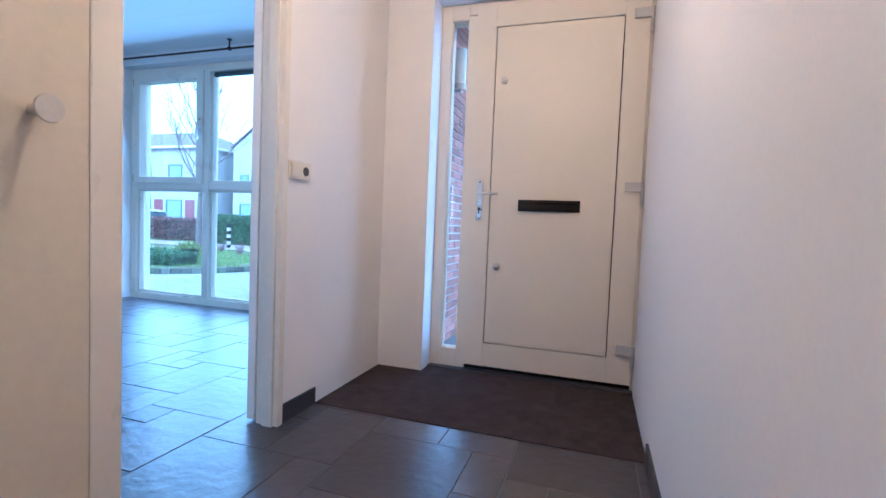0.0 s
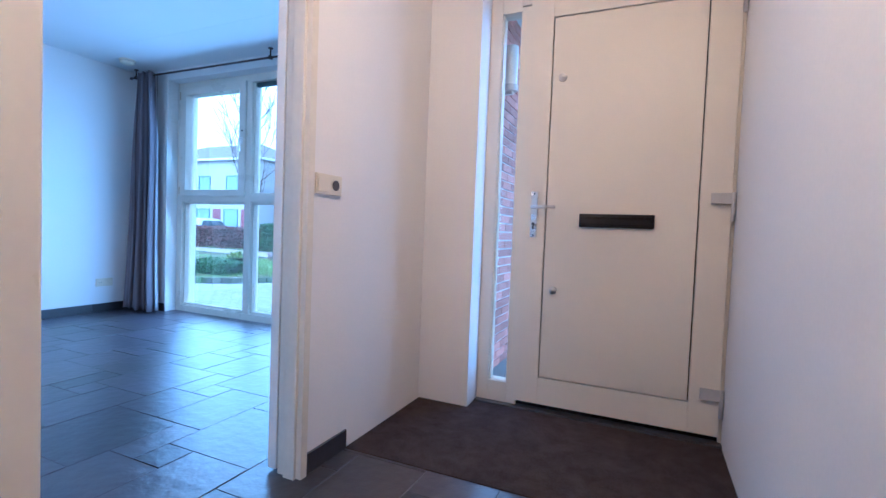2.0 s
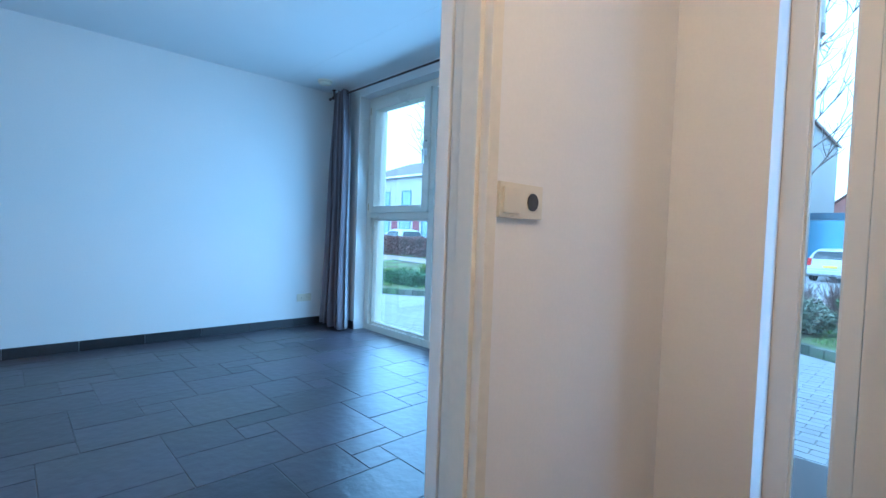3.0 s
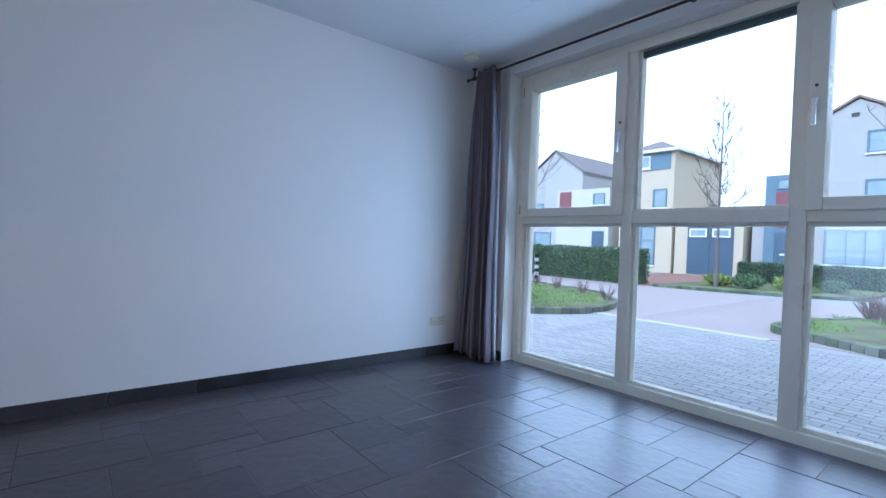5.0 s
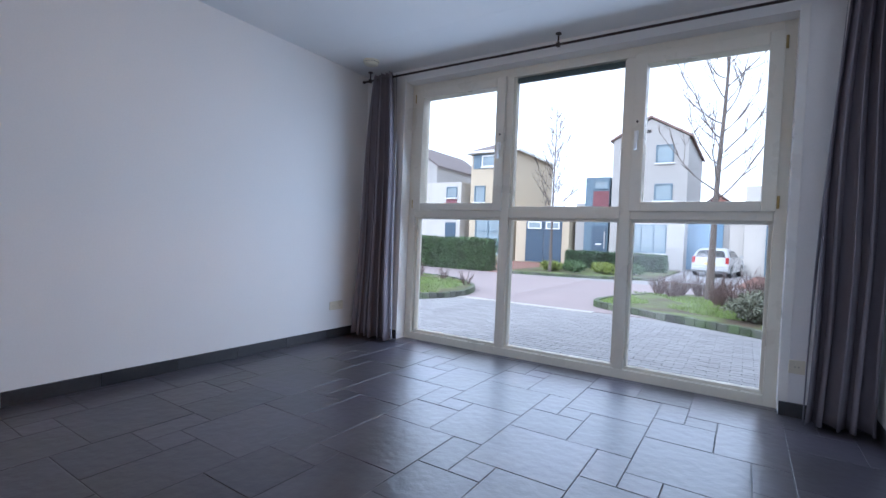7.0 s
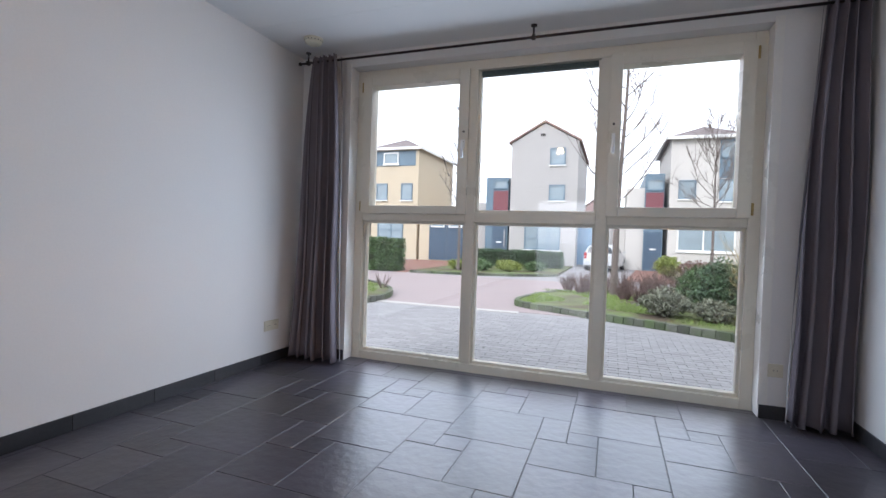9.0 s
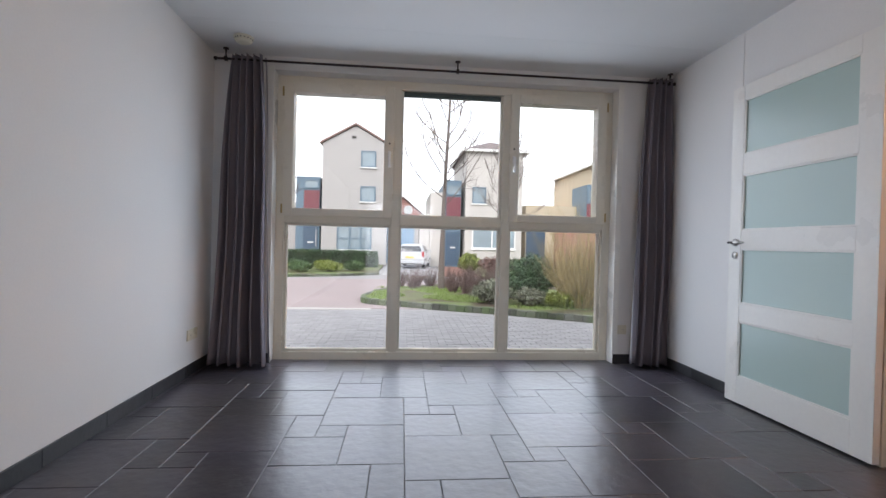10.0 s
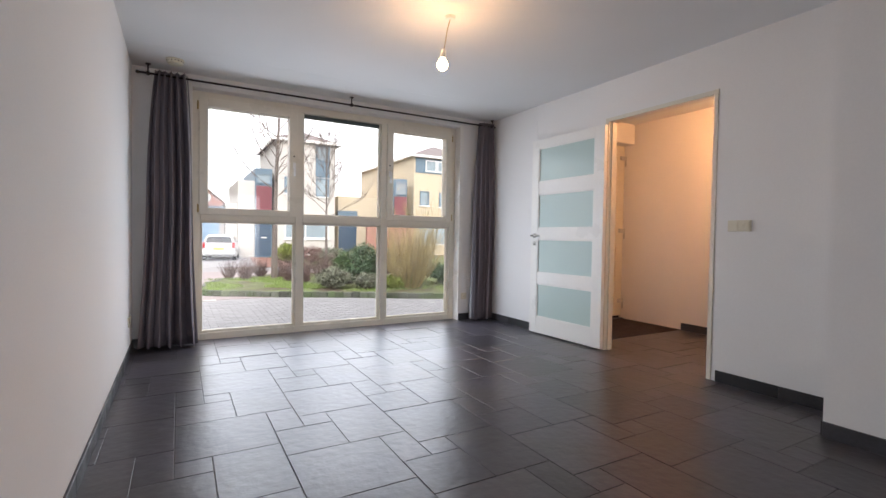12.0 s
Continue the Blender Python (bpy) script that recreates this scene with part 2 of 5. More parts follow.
skirting(XL, YB, XL, YW, 1, 0)
skirting(XL, YW, WX0, YW, 0, -1)
skirting(WX1, YW, XR, YW, 0, -1)
skirting(XR, DY1 + 0.07, XR, YW, -1, 0)
skirting(XR, BY, XR, DY0 - 0.07, -1, 0)
skirting(BX, YB, BX, BY, -1, 0)
skirting(BX, BY, XR, BY, 0, 1)
skirting(XH0, DY1 + 0.01, XH0, 2.285, 1, 0)
skirting(XH1, -2.1, XH1, 2.28, -1, 0)

# ---- window of the living room ----
win = structure(new("window_1"), "large cream plastic window with six panes to the floor", "window")
FY0, FY1 = 4.06, 4.19       # fixed frame, front and back
P1, P2 = -3.397, -2.412     # posts
TZ0, TZ1 = 1.225, 1.305     # transom
bm = bmesh.new()
for b in ((WX0, WX0 + 0.075, 0.0, WZ1), (WX1 - 0.075, WX1, 0.0, WZ1)):
    box(bm, b[0], b[1], FY0, FY1, b[2], b[3], bevel=0.006)
for b in ((WX0 + 0.075, WX1 - 0.075, 0.0, 0.105), (WX0 + 0.075, WX1 - 0.075, WZ1 - 0.075, WZ1)):
    box(bm, b[0], b[1], FY0 + 0.001, FY1, b[2], b[3], bevel=0.006)
wframe = part("window_frame", bm, PVC, win)
for px in (P1, P2):
    bx("post", (px - 0.038, px + 0.038, FY0 + 0.002, FY1, 0.105, WZ1 - 0.075), PVC, win, bevel=0.006)
cols = [(WX0 + 0.075, P1 - 0.038), (P1 + 0.038, P2 - 0.038), (P2 + 0.038, WX1 - 0.075)]
for i, (a, b) in enumerate(cols):
    bx("transom", (a, b, FY0 + 0.003, FY1, TZ0, TZ1), PVC, win, bevel=0.006)
    bead = bmesh.new()
    for z0, z1 in ((0.105, 0.128), (TZ0 - 0.02, TZ0)):
        box(bead, a, b, FY0 + 0.03, FY1 - 0.04, z0, z1, bevel=0.004)
    for x0, x1 in ((a, a + 0.02), (b - 0.02, b)):
        box(bead, x0, x1, FY0 + 0.031, FY1 - 0.04, 0.128, TZ0 - 0.02, bevel=0.004)
    part("glazing_bead", bead, PVC, win)
    g = bx("pane", (a + 0.01, b - 0.01, 4.135, 4.141, 0.115, TZ0 - 0.01), GLASS, win)
    g.visible_shadow = False
    if i == 1:
        g = bx("pane", (a + 0.01, b - 0.01, 4.135, 4.141, TZ1 + 0.005, WZ1 - 0.085), GLASS, win)
        g.visible_shadow = False
        bead = bmesh.new()
        box(bead, a, b, FY0 + 0.03, FY1 - 0.04, TZ1, TZ1 + 0.018, bevel=0.004)
        for x0, x1 in ((a, a + 0.018), (b - 0.018, b)):
            box(bead, x0, x1, FY0 + 0.031, FY1 - 0.04, TZ1 + 0.018, WZ1 - 0.075, bevel=0.004)
        part("glazing_bead", bead, PVC, win)
        vent = bmesh.new()
        box(vent, a + 0.018, b - 0.018, 4.10, 4.132, WZ1 - 0.118, WZ1 - 0.076, bevel=0.004)
        for k in range(3):
            box(vent, a + 0.02, b - 0.02, 4.092, 4.10, WZ1 - 0.112 + k * 0.012, WZ1 - 0.106 + k * 0.012)
        part("ventilation_strip", vent, BLIND, win, "dark ventilation strip along the top of the pane")
    else:
        sash = bmesh.new()
        s0, s1, z0, z1 = a - 0.012, b + 0.012, TZ1 - 0.02, WZ1 - 0.06
        w = 0.082
        for q in ((s0, s0 + w, z0, z1), (s1 - w, s1, z0, z1), (s0 + w, s1 - w, z0, z0 + w - 0.015), (s0 + w, s1 - w, z1 - w, z1)):
            box(sash, q[0], q[1], FY0 - 0.022, FY1 - 0.03, q[2], q[3], bevel=0.007)
        leaf = part("sash", sash, PVC, win)
        g = bx("pane", (s0 + w - 0.012, s1 - w + 0.012, 4.117, 4.123, z0 + w - 0.027, z1 - w + 0.012), GLASS, leaf)
        g.visible_shadow = False
        hx = s1 - 0.035 if i == 0 else s0 + 0.035
        hb = bmesh.new()
        box(hb, hx - 0.013, hx + 0.013, FY0 - 0.032, FY0 - 0.022, 1.80, 1.87, bevel=0.004)
        cyl(hb, (hx, FY0 - 0.03, 1.85), (hx, FY0 - 0.062, 1.85), 0.008, n=12)
        box(hb, hx - 0.011, hx + 0.011, FY0 - 0.068, FY0 - 0.052, 1.725, 1.86, bevel=0.006)
        part("window_handle", hb, WHITEF0, leaf, "white window handle")
        kb = bmesh.new()
        cyl(kb, (hx, FY0 - 0.022, 1.935), (hx, FY0 - 0.03, 1.935), 0.008, n=12)
        part("lock_button", kb, DARKHOLE, leaf)
        ex = s0 - 0.008 if i == 0 else s1 + 0.008
        for hz in (z0 + 0.06, z1 - 0.08):
            hg = bmesh.new()
            cyl(hg, (ex, FY0 - 0.012, hz - 0.04), (ex, FY0 - 0.012, hz + 0.04), 0.008, n=10)
            part("hinge", hg, BRASS, leaf)
# painted trim on the edges of the reveal
bm = bmesh.new()
box(bm, WX0 - 0.045, WX0 + 0.006, YW - 0.006, FY0 - 0.001, 0.09, WZ1 + 0.03, bevel=0.003)
box(bm, WX1 - 0.006, WX1 + 0.045, YW - 0.006, FY0 - 0.001, 0.09, WZ1 + 0.03, bevel=0.003)
structure(solid("trim", bm, PAINT), "white painted trim beside the window", "trim")

# ---- frame of the doorway and its open door ----
door1 = structure(new("door_1"), "white painted door frame between hall and living room", "door frame")
for y0, y1 in ((DY0 - 0.035, DY0), (DY1, DY1 + 0.035)):
    bx("jamb", (XR - 0.006, XH0 + 0.014, y0, y1, 0, DZ + 0.035), CREAMW, door1, bevel=0.004)
bx("head", (XR - 0.0055, XH0 + 0.0135, DY0, DY1, DZ, DZ + 0.0345), CREAMW, door1, bevel=0.004)
for y0, y1 in ((DY0, DY0 + 0.014), (DY1 - 0.014, DY1)):
    bx("door_stop", (XR + 0.035, XH0 - 0.01, y0, y1, 0, DZ), CREAMW, door1, bevel=0.003)

door = thing("interior_door", "white painted door with four frosted glass panes, wide open against the wall", "door")
LX0, LX1 = XR - 0.055, XR - 0.015
LY0, LY1, LZ0, LZ1 = 1.985, 2.985, FZ + 0.012, 2.185
panes = [(0.23, 0.60), (0.722, 1.09), (1.212, 1.585), (1.72, 2.09)]
PY0, PY1 = LY0 + 0.115, LY1 - 0.105
rails = [LZ0] + [v for p in panes for v in p] + [LZ1]
bm = bmesh.new()
box(bm, LX0, LX1, LY0, PY0, LZ0, LZ1, bevel=0.004)
box(bm, LX0, LX1, PY1, LY1, LZ0, LZ1, bevel=0.004)
for k in range(0, len(rails), 2):
    box(bm, LX0 + 0.0005, LX1 - 0.0005, PY0, PY1, rails[k], rails[k + 1], bevel=0.004)
part("leaf_frame", bm, PAINT, door)
for z0, z1 in panes:
    bx("pane", (LX0 + 0.014, LX1 - 0.014, PY0 - 0.008, PY1 + 0.008, z0 - 0.008, z1 + 0.008), FROST, door, "frosted pale green glass pane")
    bd = bmesh.new()
    for q in ((PY0, PY0 + 0.012, z0, z1), (PY1 - 0.012, PY1, z0, z1), (PY0 + 0.012, PY1 - 0.012, z0, z0 + 0.012), (PY0 + 0.012, PY1 - 0.012, z1 - 0.012, z1)):
        box(bd, LX0 + 0.003, LX0 + 0.0135, *q, bevel=0.003)
    part("glazing_bead", bd, PAINT, door)
hb = bmesh.new()
cyl(hb, (LX0, LY1 - 0.06, 1.13), (LX0 - 0.008, LY1 - 0.06, 1.13), 0.026, n=24)
cyl(hb, (LX0, LY1 - 0.06, 1.13), (LX0 - 0.055, LY1 - 0.06, 1.13), 0.009, n=14)
cyl(hb, (LX0 - 0.05, LY1 - 0.055, 1.13), (LX0 - 0.052, LY1 - 0.185, 1.13), 0.009, n=14)
ball(hb, (LX0 - 0.052, LY1 - 0.185, 1.13), 0.009, u=12, v=8)
cyl(hb, (LX0, LY1 - 0.06, 1.045), (LX0 - 0.006, LY1 - 0.06, 1.045), 0.024, n=24)
part("door_handle", hb, STEEL, door, "steel lever handle", True)
for hz in (0.27, 1.15, 1.93):
    hg = bmesh.new()
    cyl(hg, (XR - 0.026, DY1 + 0.008, hz - 0.045), (XR - 0.026, DY1 + 0.008, hz + 0.045), 0.007, n=12)
    part("hinge", hg, STEEL, door)

hinge_at = Matrix.Translation((XR - 0.026, DY1 + 0.008, 0))
door.matrix_world = hinge_at @ Matrix.Rotation(radians(1.6), 4, "Z") @ hinge_at.inverted()

# ---- front door with side pane ----
front = structure(new("door_2"), "cream plastic front door frame with a narrow side pane", "door frame")
GY0, GY1 = 3.105, 3.20
SX0, SX1 = -0.517, -0.405
bm = bmesh.new()
for q in ((-0.585, SX0, 0.035, 2.345), (SX1, -0.352, 0.035, 2.27), (0.645, XH1, 0.035, 2.27), (SX0, SX1, 0.035, 0.165), (SX0, SX1, 2.245, 2.345), (SX1, XH1, 2.275, 2.345)):
    box(bm, q[0], q[1], GY0, GY1, q[2], q[3], bevel=0.004)
part("door_frame", bm, DOORC, front)
g = bx("pane", (SX0 - 0.005, SX1 + 0.005, 3.15, 3.156, 0.16, 2.25), GLASS, front)
g.visible_shadow = False
bm = bmesh.new()
for q in ((SX0, SX0 + 0.008, 0.165, 2.245), (SX1 - 0.008, SX1, 0.165, 2.245)):
    box(bm, q[0], q[1], 3.115, 3.149, q[2], q[3], bevel=0.002)
part("glazing_bead", bm, PVC, front)
bx("threshold", (-0.585, XH1, 3.06, 3.24, -0.01, FZ + 0.012), SKIRT, front, "dark stone threshold", bevel=0.004)
bx("weather_strip", (-0.352, 0.645, 3.122, 3.18, FZ + 0.012, 0.083), BLACKG, front)

fd = thing("front_door", "closed cream front door with a plain panel and black letterbox", "door")
QX0, QX1, QZ0, QZ1 = -0.226, 0.510, 0.207, 2.160
bm = bmesh.new()
for q in ((-0.350, QX0, 0.060, 2.295), (QX1, 0.643, 0.060, 2.295), (QX0, QX1, 0.060, QZ0), (QX0, QX1, QZ1, 2.295)):
    box(bm, q[0], q[1], GY0 - 0.018, GY1 - 0.03, q[2], q[3], bevel=0.003)
part("leaf_frame", bm, DOORC, fd)
bx("groove", (QX0 - 0.002, QX1 + 0.002, 3.112, 3.16, QZ0 - 0.002, QZ1 + 0.002), DARKHOLE, fd)
bx("door_panel", (QX0 + 0.006, QX1 - 0.006, 3.088, 3.111, QZ0 + 0.006, QZ1 - 0.006), DOORC, fd, bevel=0.003)
lb = bmesh.new()
box(lb, -0.045, 0.318, 3.074, 3.0875, 1.042, 1.112, bevel=0.005)
letter = part("letterbox", lb, BLACKG, fd, "black letterbox with a sprung flap")
lb = bmesh.new()
box(lb, -0.030, 0.303, 3.068, 3.0735, 1.054, 1.086, bevel=0.004)
box(lb, -0.030, 0.303, 3.066, 3.0735, 1.091, 1.100, bevel=0.003)
part("flap", lb, BLACKG, letter)
for z in (0.695, 1.832):
    kn = bmesh.new()
    cyl(kn, (-0.165, 3.0875, z), (-0.165, 3.070, z), 0.021, 0.019, n=28)
    cyl(kn, (-0.165, 3.070, z), (-0.165, 3.067, z), 0.013, n=20)
    part("cover_cap", kn, STEEL if z < 1 else WHITEP, fd, "round cover cap", True)
hp = bmesh.new()
box(hp, -0.305, -0.268, 3.076, 3.0865, 0.978, 1.228, bevel=0.004)
plate = part("handle_plate", hp, STEEL, fd, "long steel plate with lever and lock")
lv = bmesh.new()
cyl(lv, (-0.287, 3.076, 1.142), (-0.287, 3.030, 1.142), 0.010, n=16)
cyl(lv, (-0.292, 3.032, 1.142), (-0.165, 3.030, 1.142), 0.0095, 0.008, n=16)
part("lever", lv, STEEL, plate, smooth=True)
ky = bmesh.new()
cyl(ky, (-0.287, 3.0755, 1.050), (-0.287, 3.070, 1.050), 0.009, n=16)
box(ky, -0.291, -0.283, 3.070, 3.0755, 1.022, 1.050)
part("keyhole", ky, DARKHOLE, plate)
for z in (1.215, 0.990):
    sc = bmesh.new()
    cyl(sc, (-0.287, 3.0755, z), (-0.287, 3.0735, z), 0.005, n=10)
    part("screw", sc, DARKHOLE, plate)
for z in (0.262, 1.195, 2.155):
    hg = bmesh.new()
    box(hg, 0.555, 0.652, 3.066, 3.0865, z - 0.026, z + 0.026, bevel=0.004)
    hinge = part("hinge", hg, GREYP, fd, "grey plastic hinge")
    hg = bmesh.new()
    cyl(hg, (0.648, 3.072, z - 0.105), (0.648, 3.072, z + 0.028), 0.010, n=14)
    part("pin", hg, GREYP, hinge, smooth=True)

front.location.y = 0.05
fd.location = (0, 0.05, 0.022)

# ---- meter cupboard door in the hall ----
cup = thing("cupboard_door", "closed white cupboard door with a round steel knob", "door")
bx("door_leaf", (-0.480, -0.4505, -0.235, 0.8887, FZ + 0.006, 2.29), CREAMW, cup, bevel=0.0015)
kn = bmesh.new()
cyl(kn, (-0.4505, 0.80, 1.118), (-0.430, 0.80, 1.118), 0.009, 0.010, n=24)
cyl(kn, (-0.430, 0.80, 1.118), (-0.412, 0.80, 1.118), 0.011, 0.0225, n=32)
cyl(kn, (-0.412, 0.80, 1.118), (-0.408, 0.80, 1.118), 0.0225, 0.0215, n=32)
part("knob", kn, STEEL, cup, "round brushed steel knob")
bm = bmesh.new()
box(bm, -0.51, -0.449, 0.8891, DY0 - 0.0345, 0, 2.36, bevel=0.004)
box(bm, -0.51, -0.450, -0.24, 0.8895, 2.295, 2.36, bevel=0.004)
structure(solid("door_3", bm, PAINT), "white door frame of the hall cupboard", "door frame")

# ---- hall mat ----
bm = bmesh.new()
box(bm, XH0 + 0.004, XH1 - 0.004, 2.285, 3.108, FZ - 0.004, FZ + 0.004, bevel=0.003)
mat_ob = tagged(solid("entrance_mat", bm, MAT), "dark brown coir mat set in the hall floor", "doormat")

# ---- curtain rod ----
rod = thing("curtain_rod", "thin dark metal curtain rod on brackets above the window", "curtain rod")
RY, RZ = 3.825, 2.515
r = bmesh.new()
cyl(r, (-4.84, RY, RZ), (-1.005, RY, RZ), 0.0095, n=16)
part("rod", r, DARKM, rod, smooth=True)
for x in (-4.77, -2.90, -1.035):
    r = bmesh.new()
    cyl(r, (x, RY, RZ - 0.018), (x, RY, H - 0.006), 0.007, n=12)
    cyl(r, (x, RY, H - 0.008), (x, RY, H - 0.0005), 0.022, n=20)
    box(r, x - 0.013, x + 0.013, RY - 0.015, RY + 0.015, RZ - 0.016, RZ + 0.016, bevel=0.005)
    part("bracket", r, DARKM, rod)
for x in (-4.85, -0.995):
    r = bmesh.new()
    ball(r, (x, RY, RZ), 0.015)
    part("finial", r, DARKM, rod, smooth=True)


def curtain(x0t, x1t, x0b, x1b, folds, seed, lining, label):
    """A gathered curtain: top and bottom widths, with folds that deepen downwards."""
    rnd = random.Random(seed)
    ob = thing("curtain", label, "curtain", "curtains at the window")
    nu, nv = folds * 14, 26
    phases = [rnd.uniform(-1.3, 1.3) for _ in range(folds + 2)]
    amps = [rnd.uniform(0.35, 1.35) for _ in range(folds + 2)]
    bm = bmesh.new()
    rows = []
    for j in range(nv + 1):
        v = j / nv
        z = RZ + 0.035 - v * (RZ + 0.035 - FZ - 0.022)
        a0, a1 = x0t + (x0b - x0t) * v ** 0.8, x1t + (x1b - x1t) * v ** 0.8
        row = []
        for i in range(nu + 1):
            u = i / nu
            k = u * folds
            i0 = int(k)
            fr = k - i0
            sm = fr * fr * (3 - 2 * fr)
            amp = amps[i0] * (1 - sm) + amps[i0 + 1] * sm
            ph = (phases[i0] * (1 - sm) + phases[i0 + 1] * sm) * (0.3 + 0.9 * v)
            y = RY + (0.045 + 0.035 * v) * amp * math.sin(k * 2 * math.pi + ph) + 0.006 * math.sin(9 * u + 5 * v + seed)
            x = a0 + (a1 - a0) * u + 0.014 * math.sin(k * 4 * math.pi + ph) * (0.4 + v) + 0.010 * math.sin(7 * v + 3 * u + seed)
            row.append(bm.verts.new((x, y, z + 0.006 * math.sin(k * 2 * math.pi) * v)))
        rows.append(row)
    for j in range(nv):
        for i in range(nu):
            bm.faces.new((rows[j][i], rows[j][i + 1], rows[j + 1][i + 1], rows[j + 1][i]))
    cl = part("cloth", bm, CLOTH, ob, smooth=True)
    sol = cl.modifiers.new("thick", "SOLIDIFY")
    sol.thickness = 0.003
    # hem of the lining at the window side
    bm = bmesh.new()
    edge = []
    for j in range(nv + 1):
        v = j / nv
        xe = (x1t + (x1b - x1t) * v ** 0.8) if lining > 0 else (x0t + (x0b - x0t) * v ** 0.8)
        z = RZ + 0.03 - v * (RZ + 0.03 - FZ - 0.024)
        w = 0.012 * (0.5 + v)
        edge.append([bm.verts.new((xe + lining * (0.004 + w * q) + 0.008 * math.sin(6 * v + q), RY + 0.02 - 0.05 * q * v, z)) for q in (0, 0.5, 1)])
    for j in range(nv):
        for q in (0, 1):
            bm.faces.new((edge[j][q], edge[j][q + 1], edge[j + 1][q + 1], edge[j + 1][q]))
    ln = part("lining", bm, LINING, ob, "paler lining at the edge", True)
    sol = ln.modifiers.new("thick", "SOLIDIFY")
    sol.thickness = 0.002
    for k in range(folds + 1):
        bm = bmesh.new()
        x = x0t + (x1t - x0t) * (k + 0.25) / (folds + 0.5)
        bmesh.ops.create_circle(bm, segments=20, radius=0.026, matrix=pose(x, RY, RZ, 0, 90, 0))
        ring = part("eyelet", bm, DARKM, ob)
        ring.data.materials.clear()
        ring.data.materials.append(STEEL)
        sk_ = ring.modifiers.new("skin", "SOLIDIFY")
        sk_.thickness = 0.004
    return ob


curtain(-4.715, -4.475, -4.83, -4.40, 5, 3, 1, "grey gathered curtain hanging from the rod to the floor")
curtain(-1.225, -1.01, -1.31, -1.0, 4, 8, -1, "grey gathered curtain hanging beside the open door")

# ---- smoke detector ----
sm = thing("smoke_detector", "round ivory smoke detector on the ceiling", "smoke detector")
r = bmesh.new()
cyl(r, (-4.56, 3.60, H), (-4.56, 3.60, H - 0.012), 0.072, n=40)
part("base", r, IVORY, sm)
r = bmesh.new()
cyl(r, (-4.56, 3.60, H - 0.012), (-4.56, 3.60, H - 0.034), 0.066, 0.062, n=40)
cyl(r, (-4.56, 3.60, H - 0.034), (-4.56, 3.60, H - 0.042), 0.058, 0.045, n=40)
part("cover", r, IVORY, sm)
r = bmesh.new()
for k in range(16):
    a = k * math.pi / 8
    cyl(r, (-4.56 + 0.064 * math.cos(a), 3.60 + 0.064 * math.sin(a), H - 0.018), (-4.56 + 0.066 * math.cos(a), 3.60 + 0.066 * math.sin(a), H - 0.018), 0.005, n=6)
part("vent_slots", r, DARKHOLE, sm)

# ---- bare bulb in the living room ----
pend = thing("pendant_bulb", "bare glowing bulb hanging crooked from a short wire", "ceiling lamp")
r = bmesh.new()
cyl(r, (-2.925, 1.665, H), (-2.925, 1.665, H - 0.020), 0.036, 0.030, n=24)
part("ceiling_rose", r, WHITEP, pend)
cv = bpy.data.curves.new("wire", "CURVE")
cv.dimensions, cv.bevel_depth, cv.bevel_resolution = "3D", 0.0028, 3
sp = cv.splines.new("BEZIER")
pts = [(-2.925, 1.665, H - 0.018), (-2.955, 1.650, H - 0.10), (-2.975, 1.640, H - 0.19), (-2.99, 1.635, H - 0.255)]
sp.bezier_points.add(len(pts) - 1)
for bp, p in zip(sp.bezier_points, pts):
    bp.co, bp.handle_left_type, bp.handle_right_type = p, "AUTO", "AUTO"
wire = new("wire", cv)
wire.data.materials.append(BRASS)
wire.parent = pend
r = bmesh.new()
cyl(r, (-2.99, 1.635, H - 0.25), (-2.995, 1.632, H - 0.305), 0.017, 0.019, n=20)
part("socket", r, WHITEP, pend)
r = bmesh.new()
ball(r, (-3.0, 1.63, H - 0.350), 0.036, sz=1.08, u=28, v=18)
part("bulb", r, BULB, pend, "glowing warm bulb", True)
lamp("bulb_light", "POINT", pose(-3.0, 1.63, H - 0.350), 11, (1.0, 0.60, 0.28), radius=0.045)

# ---- hall lamp ----
hl = thing("hall_lamp", "bare glowing bulb under the hall ceiling", "ceiling lamp")
r = bmesh.new()
cyl(r, (-0.02, 1.30, H), (-0.02, 1.30, H - 0.10), 0.030, 0.020, n=20)
part("lampholder", r, WHITEP, hl)
r = bmesh.new()
ball(r, (-0.02, 1.30, H - 0.135), 0.030, sz=1.15)
part("bulb", r, BULB, hl, "glowing warm bulb", True)
lamp("hall_light", "POINT", pose(-0.02, 1.30, H - 0.135), 41, (1.0, 0.48, 0.18), radius=0.045)


